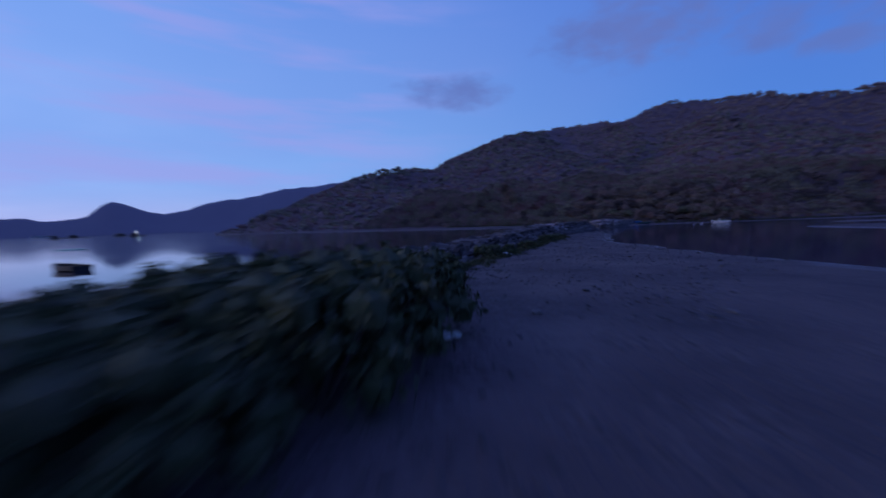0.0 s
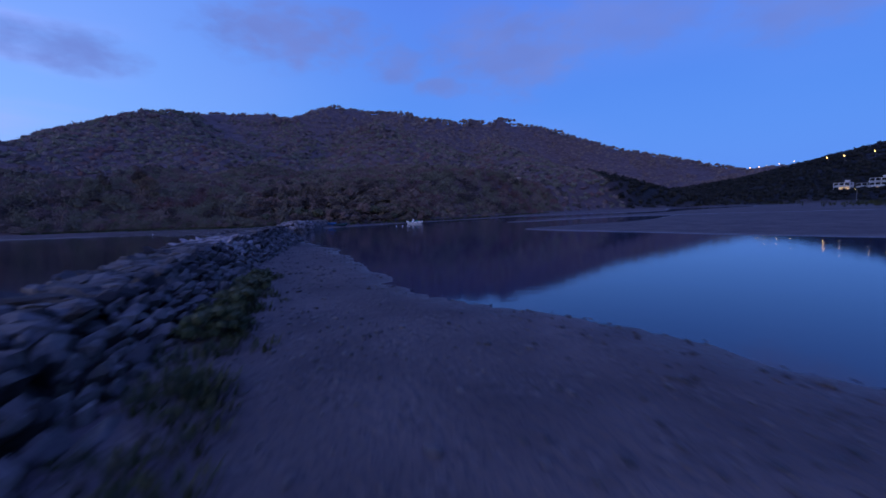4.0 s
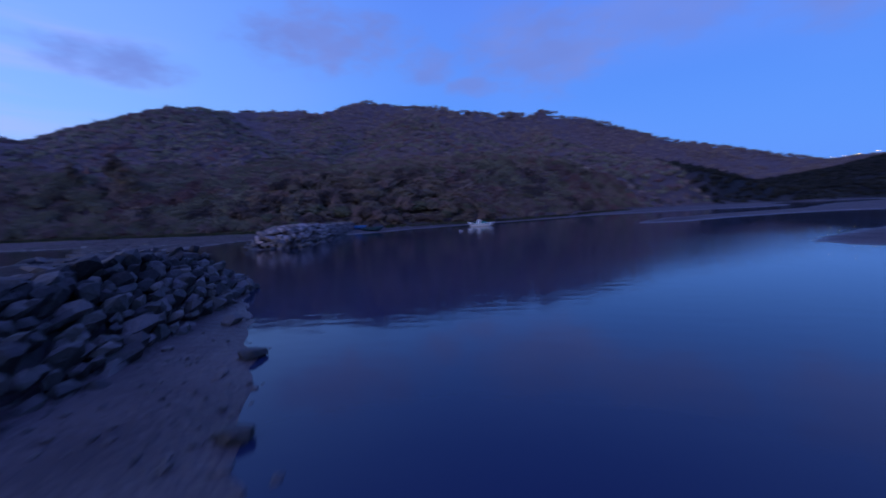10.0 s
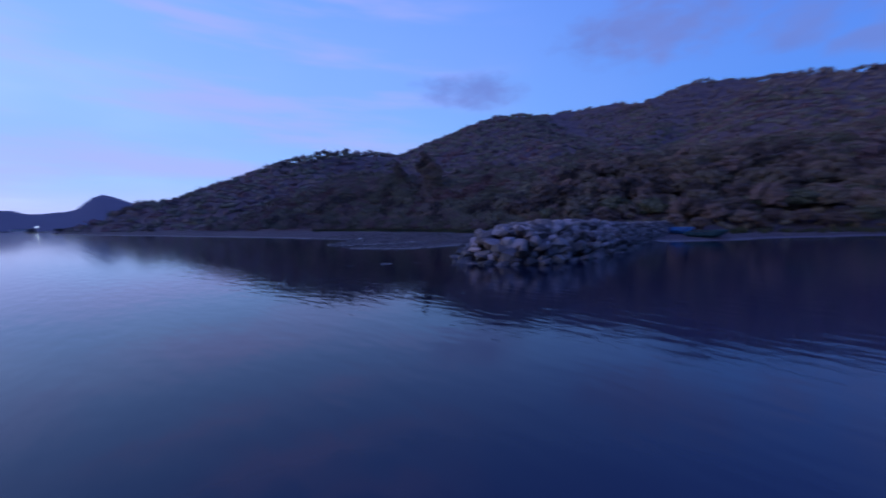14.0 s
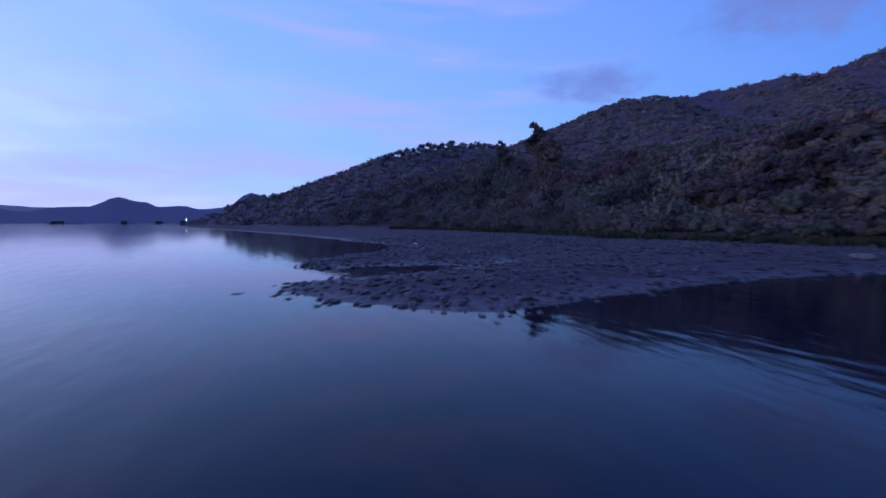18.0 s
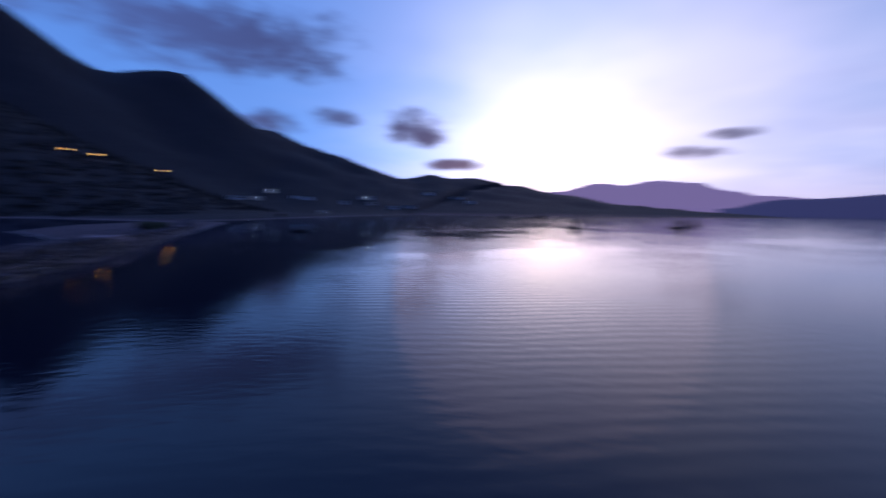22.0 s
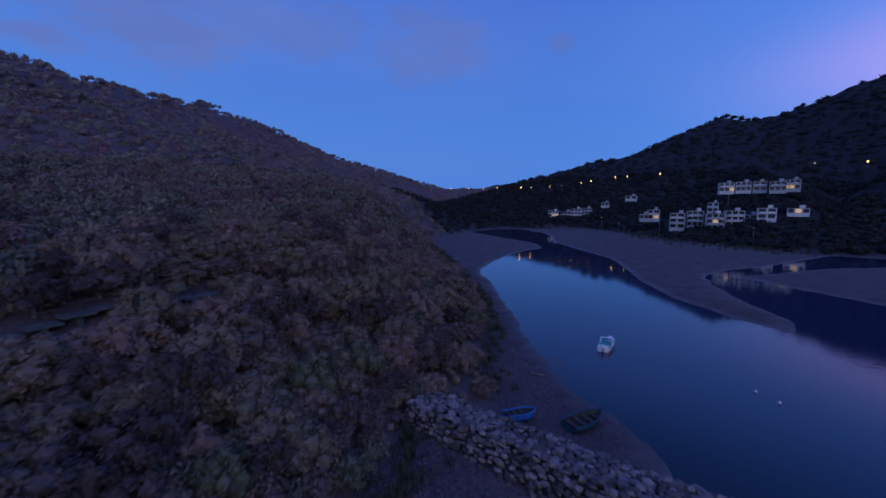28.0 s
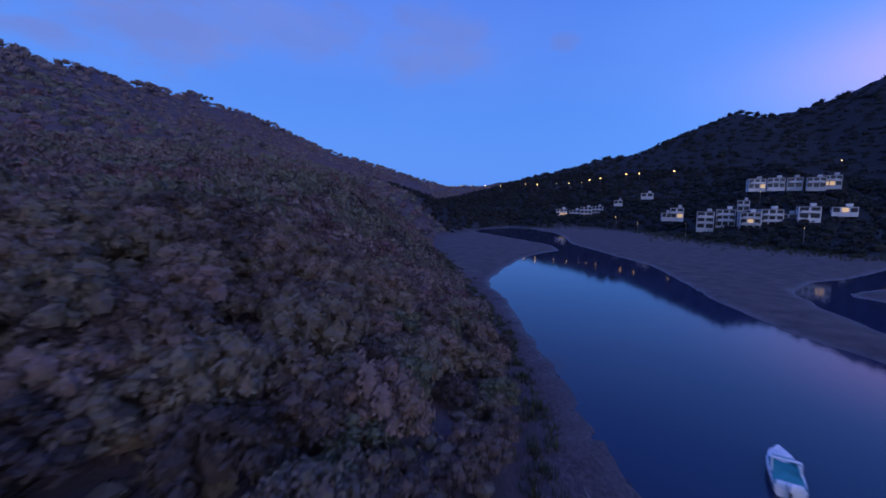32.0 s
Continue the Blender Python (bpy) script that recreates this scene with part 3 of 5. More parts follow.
    wood = mix(shaded_slope.outputs["Fac"], wood, colors(tex(0.15), (0.007, 0.008, 0.008), (0.012, 0.013, 0.012), (0.019, 0.020, 0.018)))
    attr = N("ShaderNodeAttribute")
    attr.attribute_name = "green"
    L(mix(attr.outputs["Fac"], shore, wood), b.inputs["Base Color"])
    # damp near the water's level
    sep = N("ShaderNodeSeparateXYZ")
    L(pos, sep.inputs[0])
    damp = N("ShaderNodeMapRange")
    L(sep.outputs[2], damp.inputs[0])
    damp.inputs[1].default_value, damp.inputs[2].default_value, damp.inputs[3].default_value, damp.inputs[4].default_value = 0.0, 0.12, 0.35, 0.85
    b.inputs["Specular IOR Level"].default_value = 0.25
    L(damp.outputs[0], b.inputs["Roughness"])
    bp = N("ShaderNodeBump")
    bp.inputs["Strength"].default_value, bp.inputs["Distance"].default_value = 1.0, 0.14
    L(tex(6.0, 5.0), bp.inputs["Height"])
    L(bp.outputs[0], b.inputs["Normal"])
    ob.data.materials.append(mat)
    return tagged(ob, "sand banks, mud flats and wooded hills round the lagoon", "ground", kind="structure")


build_ground()
wv = [(-3300, -3300, 0), (3300, -3300, 0), (3300, 3300, 0), (-3300, 3300, 0)]
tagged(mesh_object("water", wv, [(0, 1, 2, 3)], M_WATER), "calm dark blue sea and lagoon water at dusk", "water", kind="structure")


def height_at(x, y):
    return float(terrain(np.array([float(x)]), np.array([float(y)]))[0][0])


# ---- helpers for things ----
def part(name, bm, mat, parent=None, label="", smooth=False):
    me = bpy.data.meshes.new(name)
    bm.to_mesh(me)
    bm.free()
    if smooth:
        me.polygons.foreach_set("use_smooth", np.ones(len(me.polygons), bool))
    if mat:
        me.materials.append(mat)
    ob = new(name, me)
    ob.parent = parent
    if label:
        ob["label"] = label
    return ob


def thing(name, m, label, category, group="", kind=""):
    ob = new(name)
    ob.empty_display_size = 0.2
    ob.matrix_world = m
    return tagged(ob, label, category, group, kind)


def box(bm, sx, sy, sz, at=(0, 0, 0), bevel=0.0, turn=None):
    """A box with its middle at `at`."""
    m = Matrix.Translation(at) @ (turn or Matrix()) @ Matrix.Diagonal((sx, sy, sz, 1))
    got = bmesh.ops.create_cube(bm, size=1, matrix=m)
    if bevel:
        edges = list({e for v in got["verts"] for e in v.link_edges})
        bmesh.ops.bevel(bm, geom=edges, offset=bevel, segments=1, affect="EDGES")
    return bm


def tube(bm, a, b, r0, r1, sides=8):
    a, b = Vector(a), Vector(b)
    q = (b - a).to_track_quat("Z", "Y").to_matrix().to_4x4()
    bmesh.ops.create_cone(bm, cap_ends=True, segments=sides, radius1=r0, radius2=r1, depth=(b - a).length, matrix=Matrix.Translation((a + b) / 2) @ q)
    return bm


# ---- breakwaters ----
def rock_shape(rng, flat=0.75):
    """An angular quarried boulder about 1 m across."""
    bm = bmesh.new()
    for _ in range(24):
        v = Vector((rng.gauss(0, 1), rng.gauss(0, 1), rng.gauss(0, 1)))
        v *= 0.5 * rng.uniform(0.86, 1.04) / (abs(v.x) ** 4 + abs(v.y) ** 4 + abs(v.z) ** 4) ** 0.25
        bm.verts.new((v.x * 1.15, v.y * 0.95, v.z * flat))
    got = bmesh.ops.convex_hull(bm, input=bm.verts)
    bmesh.ops.delete(bm, geom=[v for v in got["geom_interior"] if isinstance(v, bmesh.types.BMVert)], context="VERTS")
    bmesh.ops.triangulate(bm, faces=bm.faces)
    me = bpy.data.meshes.new("boulder")
    bm.to_mesh(me)
    bm.free()
    me.materials.append(M_ROCK)
    return me


ROCK_RNG = random.Random(11)
ROCKS = [rock_shape(ROCK_RNG, ROCK_RNG.uniform(0.55, 0.85)) for _ in range(18)]
WET_ROCKS = []
for me in ROCKS:
    wet = me.copy()
    wet.materials[0] = M_ROCK_WET
    WET_ROCKS.append(wet)


def mesh_arrays(me):
    co = np.empty(len(me.vertices) * 3, np.float32)
    me.vertices.foreach_get("co", co)
    tri = np.array([p.vertices[:] for p in me.polygons], np.int32)
    return co.reshape(-1, 3), tri


def joined(name, shapes, placed, mat, parent=None, smooth=False):
    """One mesh of many placed shapes. placed: (shape number, 4x4 matrix)."""
    vs, fs, n = [], [], 0
    arrays = [mesh_arrays(s) if not isinstance(s, tuple) else s for s in shapes]
    for k, m in placed:
        co, tri = arrays[k]
        a = np.array(m, np.float32)
        vs.append(co @ a[:3, :3].T + a[:3, 3])
        fs.append(tri + n)
        n += len(co)
    return mesh_object(name, np.concatenate(vs), np.concatenate(fs), mat, parent, smooth)


def breakwater(axis, profile, label, seed, near, stained=0.3, slabs=False, heap=None):
    """A rubble mound along the axis; boulders inside the stretch `near` (two ends along the axis, metres) are parts of their own.
    profile: metres from the head, height of the crest, half widths of base and crest, smallest and largest boulder."""
    rng = random.Random(seed)
    pts = [Vector((x, y)) for x, y in axis]
    lens = [(b - a).length for a, b in zip(pts, pts[1:])]
    total = sum(lens)

    def along(s):
        for a, b, l in zip(pts, pts[1:], lens):
            if s <= l or b is pts[-1]:
                d = (b - a).normalized()
                return a + d * s, d
            s -= l

    base = along(total * 0.5)[0]
    mound = thing("breakwater", Matrix.Translation((base.x, base.y, 0)), label, "breakwater")
    inv = Matrix.Translation((-base.x, -base.y, 0))
    knots = np.array(profile, float)

    def shape(s):
        return [float(np.interp(s, knots[:, 0], knots[:, k])) for k in range(1, 6)]

    # dark core
    n, rows = 60, []
    for i in range(n + 1):
        s = total * i / n
        p, d = along(s)
        side = Vector((d.y, -d.x))
        end = min(1.0, (s + 0.6) / 3.4)
        top, half_base, half_top = shape(s)[:3]
        for off, z in ((-half_base, -0.7), (-half_top, top - 0.45), (half_top, top - 0.45), (half_base, -0.7)):
            q = p + side * off * (0.45 + 0.55 * end)
            rows.append((q.x - base.x, q.y - base.y, z if z < 0 else 0.1 + (z - 0.1) * end))
    faces = [(i * 4 + j, i * 4 + j + 1, i * 4 + j + 5, i * 4 + j + 4) for i in range(n) for j in range(3)] + [(0, 3, 2, 1)]
    mesh_object("core", rows, faces, M_CORE, mound)
    # boulders in courses over the cross-section
    rest, rest_wet = [], []
    s = -2.2
    while s < total:
        top, half_base, half_top, lo, hi = shape(s)
        slope = math.hypot(half_base - half_top, top)
        girth = 2 * slope + 2 * half_top
        size = rng.uniform(lo, hi)
        u = rng.uniform(0, 0.4)
        while u < girth:
            k = rng.uniform(lo, hi)
            ss = s + rng.uniform(-0.3, 0.3)
            u += k * 0.40
            v = u - girth / 2
            a = abs(v)
            if a < half_top:
                off, z, lean = v, top, 0
            else:
                f = min(1.0, (a - half_top) / slope)
                off, z, lean = math.copysign(half_top + (half_base - half_top) * f, v), top * (1 - f), math.copysign(38, v)
            p, d = along(max(0.0, ss))
            if ss < 0:
                # rounded head
                f = min(1.0, -ss / 2.2)
                off *= math.sqrt(max(0.0, 1 - f * f * 0.8))
                z = z * (1 - f) ** 0.8
                p = p + d * ss
            elif ss < 2.5:
                z *= 0.80 + 0.20 * ss / 2.5
            side = Vector((d.y, -d.x))
            q = p + side * off
            yaw = math.degrees(math.atan2(d.y, d.x))
            crest = a < half_top + 0.15 and slabs
            sc = k * rng.uniform(0.95, 1.22) * (1.45 if crest else 1.0)
            m = inv @ Matrix.Translation((q.x, q.y, z - 0.14 - (0.06 if crest else 0) + rng.uniform(-0.10, 0.09))) @ pose(0, 0, 0, 0, 0, yaw) @ pose(0, 0, 0, -lean + rng.uniform(-13, 13), rng.uniform(-13, 13), 0) @ pose(0, 0, 0, 0, 0, rng.uniform(0, 360)) @ Matrix.Diagonal((sc * rng.uniform(0.9, 1.3), sc * rng.uniform(0.85, 1.12), sc * (0.6 if crest else 0.95), 1))
            kind = rng.randrange(len(ROCKS))
            tide = top * stained * rng.uniform(0.7, 1.35)
            if near[0] <= ss <= near[1] and z > -0.3:
                ob = new("boulder", (WET_ROCKS if z < tide else ROCKS)[kind])
                ob.parent = mound
                ob.matrix_local = m
            else:
                (rest_wet if z < tide else rest).append((kind, m))
            u += k * 0.46
        s += size * 0.80
    if rest:
        tagged(joined("rubble", ROCKS, rest, heap or M_ROCKS, mound), kind="stuff")
    if rest_wet:
        tagged(joined("tidal_rubble", ROCKS, rest_wet, M_ROCKS_WET, mound), kind="stuff")
    return mound


BW1 = [(-17.4, 35.3), (-10.6, 8.1), (-0.8, -20), (8, -46), (34, -98)]
BW2 = [(-24.15, 58.0), (-24.4, 67), (-26.4, 77), (-27.9, 91.5)]
breakwater(BW1, [(0, 1.80, 3.2, 1.1, 0.27, 0.58), (24, 1.70, 3.1, 0.85, 0.24, 0.52), (42, 1.25, 2.9, 0.8, 0.26, 0.56), (60, 0.9, 2.8, 0.9, 0.30, 0.64)],
           "long rubble breakwater of grey granite boulders beside the sand bank", 5, (20, 26), 0.62, True)
breakwater(BW2, [(0, 1.75, 2.8, 1.0, 0.38, 0.74), (4, 1.85, 3.1, 1.2, 0.36, 0.70), (9, 1.75, 2.8, 1.2, 0.28, 0.56), (16, 1.55, 2.5, 1.1, 0.21, 0.44), (40, 1.5, 2.4, 1.05, 0.21, 0.44)],
           "short rubble breakwater of pinkish granite boulders off the wooded shore", 6, (-3, 10), 0.36, False, M_ROCKS_PINK)


def far_hills(line, label, base, haze_glow, seed):
    """A far range, its evening haze painted as emission: crest, foot and back of a long ridge."""
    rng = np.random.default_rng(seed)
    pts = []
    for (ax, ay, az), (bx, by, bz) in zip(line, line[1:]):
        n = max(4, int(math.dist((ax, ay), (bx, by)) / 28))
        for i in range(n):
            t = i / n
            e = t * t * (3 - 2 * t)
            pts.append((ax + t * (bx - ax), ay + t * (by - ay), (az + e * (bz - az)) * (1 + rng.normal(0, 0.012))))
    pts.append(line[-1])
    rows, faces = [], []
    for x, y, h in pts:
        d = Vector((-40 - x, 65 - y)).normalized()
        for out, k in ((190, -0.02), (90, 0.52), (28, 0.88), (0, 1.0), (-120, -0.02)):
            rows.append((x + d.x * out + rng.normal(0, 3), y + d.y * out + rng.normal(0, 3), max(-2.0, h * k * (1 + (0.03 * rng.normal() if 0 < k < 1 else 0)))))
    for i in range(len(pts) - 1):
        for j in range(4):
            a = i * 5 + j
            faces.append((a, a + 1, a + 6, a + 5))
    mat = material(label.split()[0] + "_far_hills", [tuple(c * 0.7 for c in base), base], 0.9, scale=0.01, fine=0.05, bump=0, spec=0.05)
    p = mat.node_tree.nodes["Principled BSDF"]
    # painted airlight: the hillside itself emits the haze colour
    p.inputs["Emission Color"].default_value = (*haze_glow, 1)
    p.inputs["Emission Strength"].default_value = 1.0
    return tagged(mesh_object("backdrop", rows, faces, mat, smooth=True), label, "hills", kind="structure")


# ranges across the bay, a glow in their material standing in for distance haze
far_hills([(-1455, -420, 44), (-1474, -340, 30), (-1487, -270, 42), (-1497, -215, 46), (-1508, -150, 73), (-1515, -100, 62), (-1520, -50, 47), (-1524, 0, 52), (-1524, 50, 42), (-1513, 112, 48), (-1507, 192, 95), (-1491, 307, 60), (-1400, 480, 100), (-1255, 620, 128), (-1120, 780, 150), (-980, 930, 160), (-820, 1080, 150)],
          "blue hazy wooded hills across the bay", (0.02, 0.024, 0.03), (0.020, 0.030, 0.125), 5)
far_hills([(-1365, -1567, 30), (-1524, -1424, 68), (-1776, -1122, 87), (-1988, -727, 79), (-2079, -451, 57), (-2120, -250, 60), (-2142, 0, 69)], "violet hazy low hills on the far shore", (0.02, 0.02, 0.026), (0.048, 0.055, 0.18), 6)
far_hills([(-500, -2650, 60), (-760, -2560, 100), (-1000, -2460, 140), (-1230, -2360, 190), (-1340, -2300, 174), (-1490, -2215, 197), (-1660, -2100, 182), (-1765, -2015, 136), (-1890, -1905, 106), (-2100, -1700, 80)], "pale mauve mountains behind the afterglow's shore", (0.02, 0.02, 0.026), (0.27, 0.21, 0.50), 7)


def islet():
    rng = np.random.default_rng(3)
    rows, faces, rings, seg = [], [], 9, 26
    for i in range(rings):
        f = i / (rings - 1)
        for j in range(seg):
            a = 2 * math.pi * j / seg
            r = 40 * (1 - f) ** 0.8 * (1 + 0.14 * math.sin(3 * a + 1) + rng.uniform(-0.05, 0.05)) + 0.3
            rows.append((r * math.cos(a), r * 0.8 * math.sin(a), -1 + 29 * f ** 0.8 + rng.uniform(-0.8, 0.8) * (0 < i)))
    for i in range(rings - 1):
        for j in range(seg):
            k = (j + 1) % seg
            faces.append((i * seg + j, i * seg + k, (i + 1) * seg + k, (i + 1) * seg + j))
    ob = mesh_object("islet", rows, faces, M_WOOD, smooth=True)
    ob.location = (-634, -305, 0)
    return tagged(ob, "small dark wooded islet far out on the bay", "island", kind="structure")


islet()


# ---- woods ----
def leaf_quads(rng, centre, n, radius, size, squash=0.8):
    """n leaves round a point, as quads that face outwards and up."""
    c = rng.normal(size=(n, 3))
    c /= np.linalg.norm(c, axis=1)[:, None]
    c[:, 2] = np.abs(c[:, 2]) * 1.1 - 0.35
    at = centre + c * radius * rng.uniform(0.55, 1.25, (n, 1)) * [1, 1, squash]
    normal = c + rng.normal(scale=0.55, size=(n, 3)) + [0, 0, 0.3]
    normal /= np.linalg.norm(normal, axis=1)[:, None]
    ax = np.cross(normal, rng.normal(size=(n, 3)))
    ax /= np.linalg.norm(ax, axis=1)[:, None]
    ay = np.cross(normal, ax)
    s = size * rng.uniform(0.6, 1.35, (n, 1))
    quad = np.stack([at - ax * s * 0.5, at - ay * s * 0.28 + normal * s * 0.1, at + ax * s * 0.5, at + ay * s * 0.28 + normal * s * 0.1], 1)
    return quad.reshape(-1, 3)


def dome(seed, radius, squash, seg=7, rings=2, rough=0.14):
    """A lumpy dome of quads: the inner mass of a crown or of one of its clumps."""
    rng = np.random.default_rng(seed)
    rows, faces = [], []
    for i in range(rings + 1):
        t = math.pi * (0.04 + 0.66 * i / rings)
        for j in range(seg):
            a = 2 * math.pi * (j + 0.5 * (i % 2)) / seg
            r = radius * rng.uniform(1 - rough, 1 + rough)
            rows.append((r * math.sin(t) * math.cos(a), r * math.sin(t) * math.sin(a), r * squash * math.cos(t)))
    for i in range(rings):
        for j in range(seg):
            k = (j + 1) % seg
            faces.append((i * seg + j, (i + 1) * seg + j, (i + 1) * seg + k, i * seg + k))
    return np.array(rows), np.array(faces, np.int32)


def crown_arrays(seed, clumps, leaves, size, rx=1.0, rz=0.75, core=0.66, reach=(0.26, 0.44), inner=0.66):
    """A crown about 2 m across round the origin: rounded clumps on an uneven dome, each set with leaves."""
    rng = np.random.default_rng(seed)
    vs, fs, n = [], [], 0

    def add(v, f):
        nonlocal n
        vs.append(v), fs.append(f + n)
        n += len(v)

    add(*dome(seed, core, rz))
    for i in range(clumps):
        up = 1.0 - 1.3 * (i + 0.5) / clumps
        a = i * 2.39996 + rng.uniform(-0.5, 0.5)
        flat = math.sqrt(max(0.0, 1 - up * up))
        centre = np.array([flat * math.cos(a) * rx, flat * math.sin(a) * rx, up * rz]) * rng.uniform(0.52, 0.84)
        r = rng.uniform(*reach)
        if inner:
            v, f = dome(seed * 50 + i, r * inner, 0.85, 5, 2, 0.2)
            add(v + centre, f)
        v = leaf_quads(rng, centre, leaves, r, size)
        add(v, np.arange(len(v), dtype=np.int32).reshape(-1, 4))
    return np.concatenate(vs), np.concatenate(fs)


def far_crown(seed, n, size):
    rng = np.random.default_rng(seed)
    v, f = dome(seed, 0.60, 0.66, 6, 2, 0.22)
    leaf = leaf_quads(rng, np.zeros(3), n, 0.85, size, 0.70)
    return np.concatenate([v, leaf]), np.concatenate([f, np.arange(len(leaf), dtype=np.int32).reshape(-1, 4) + len(v)])


WOOD_RNG = np.random.default_rng(7)
FOOTPATH = [(-52, 100.6), (-48.2, 102), (-43.6, 103.8), (-38.7, 105.6), (-36.0, 106.6)]


def scatter(x0, x1, y0, y1, step, keep):
    """Jittered places on land with plants, as rows x, y, z."""
    gx, gy = np.meshgrid(np.arange(x0, x1, step), np.arange(y0, y1, step))
    gx = gx + WOOD_RNG.uniform(-0.48, 0.48, gx.shape) * step
    gy = gy + WOOD_RNG.uniform(-0.48, 0.48, gy.shape) * step
    gx, gy = gx.ravel(), gy.ravel()
    ok = keep(gx, gy)
    gx, gy = gx[ok], gy[ok]
    z, green = terrain(gx, gy)
    ok = (green > 0.9) & (edge_distance(gx, gy + 0.8, FOOTPATH, False) > 1.9)
    return np.stack([gx, gy, z, green], 1)[ok]


def woods(name, rows, shapes, mat, lo, hi, label, lift=0.35):
    mats = mat if isinstance(mat, tuple) else (mat,)
    kinds = [[] for _ in mats]
    # kinds of trees stand in loose groups
    patch = wave(rows[:, 0], rows[:, 1], 17.0, 2.0) * 0.8 + WOOD_RNG.uniform(-1, 1, len(rows)) if len(rows) else rows
    for (x, y, z, green), p in zip(rows, patch):
        s = WOOD_RNG.uniform(lo, hi) * min(1.0, 0.5 + green / 14.0)
        a = WOOD_RNG.uniform(0, 2 * math.pi)
        c, d = math.cos(a) * s, math.sin(a) * s
        zz = s * WOOD_RNG.uniform(0.8, 1.45)
        kinds[min(len(mats) - 1, int((p + 1.8) / 3.6 * len(mats)))].append((int(WOOD_RNG.integers(len(shapes))), np.array([[c, -d, 0, x], [d, c, 0, y], [0, 0, zz, z + zz * lift], [0, 0, 0, 1]], np.float32)))
    for one, placed in zip(mats, kinds):
        if placed:
            tagged(joined(name, shapes, placed, one), label, "woodland", kind="stuff")


def zone_near(x, y):
    return (np.hypot((x + 22) / 1.0, (y - 108) / 1.0) < 36)


def zone_mid(x, y):
    return ~zone_near(x, y) & (x > -150) & (x < 60) & (y < 210)


MIXED = (M_WOOD_DARK, M_WOOD_OLIVE, M_WOOD, M_WOOD_RED)
NEAR_CROWNS = [crown_arrays(20 + i, 24, 56, 0.125, core=0.42, reach=(0.20, 0.36)) for i in range(6)]
MID_CROWNS = [crown_arrays(40 + i, 9, 15, 0.25, core=0.42, reach=(0.30, 0.48), inner=0) for i in range(6)]
FAR_CROWNS = [far_crown(60 + i, 28, 0.36) for i in range(8)]

near_rows = scatter(-60, 16, 84, 146, 2.3, zone_near)
mid_rows = scatter(-150, 60, 60, 210, 2.6, zone_mid)
far_rows = scatter(-330, 380, 40, 430, 4.5, lambda x, y: ~zone_near(x, y) & ~zone_mid(x, y) & ~((x > 110) & (y < 420)))
ridge_rows = scatter(-330, 420, 430, 720, 7.0, lambda x, y: y > 430)
east_rows = scatter(100, 720, -420, 420, 11.0, lambda x, y: (x > 96) & ~((y > 40) & (x < 380)))


def tree_meshes(i):
    rng = random.Random(90 + i)
    v, f = NEAR_CROWNS[i]
    me = bpy.data.meshes.new("crown")
    me.from_pydata(v.tolist(), [], f.tolist())
    me.materials.append(M_LEAF_PALE if i == 4 else M_LEAF)
    bm = bmesh.new()
    tube(bm, (0, 0, -1.3), (0.05, 0.03, -0.3), 0.07, 0.045, 7)
    for k in range(5):
        a = k * 1.26 + rng.uniform(-0.3, 0.3)
        tube(bm, (0.05, 0.03, -0.45 + 0.04 * k), (0.62 * math.cos(a), 0.62 * math.sin(a), rng.uniform(0.05, 0.35)), 0.03, 0.01, 5)
    tr = bpy.data.meshes.new("trunk")
    bm.to_mesh(tr)
    bm.free()
    tr.materials.append(M_BARK)
    return me, tr


TREES = [tree_meshes(i) for i in range(6)]


def tree(x, y, z, s, i, tall, label):
    ob = thing("tree", Matrix.Translation((x, y, z)) @ pose(0, 0, 0, 0, 0, WOOD_RNG.uniform(0, 360)) @ Matrix.Diagonal((s, s, s * tall, 1)), label, "tree", "trees on the lagoon's wooded shore")
    for name, me in zip(("crown", "trunk"), TREES[i]):
        p = new(name, me)
        p.parent = ob
        p.matrix_local = Matrix.Translation((0, 0, 0.62))
    return ob


order = np.argsort(np.hypot(near_rows[:, 0] + 24, near_rows[:, 1] - 100))
LABELS = ["dense dark green broadleaf tree in the hillside wood", "rounded olive green tree in the hillside wood", "low spreading dark tree in the hillside wood",
          "brownish green tree in the hillside wood", "pale green shrubby tree at the wood's edge", "broad dull brown tree in the hillside wood"]
for k, (x, y, z, green) in enumerate(near_rows[order][:215]):
    i = int(WOOD_RNG.integers(6)) if green < 9 else int(WOOD_RNG.choice((0, 1, 2, 3, 5)))
    tree(x, y, z - 0.1, WOOD_RNG.uniform(1.5, 2.4) * min(1.0, 0.45 + green / 12), i, WOOD_RNG.uniform(0.8, 1.3), LABELS[i])
woods("wood_margin", near_rows[order][215:], MID_CROWNS, MIXED, 1.6, 2.5, "continuous dark broadleaf wood on the hill")
FINE_CROWNS = [crown_arrays(70 + i, 13, 40, 0.145, core=0.40, reach=(0.24, 0.42), inner=0) for i in range(5)]
close = (mid_rows[:, 0] > -120) & (mid_rows[:, 0] < 0) & (mid_rows[:, 1] < 134)
woods("shoreside_wood", mid_rows[close], FINE_CROWNS, MIXED, 1.4, 2.9, "dark broadleaf trees standing close along the shore", 0.25)
woods("hillside_wood", mid_rows[~close], MID_CROWNS, MIXED, 1.7, 2.9, "dark broadleaf trees and scrub on the hill above the shore", 0.2)
woods("hill_woods", far_rows, FAR_CROWNS, MIXED, 2.2, 3.5, "dark woods covering the hill up to its ridge", -0.05)
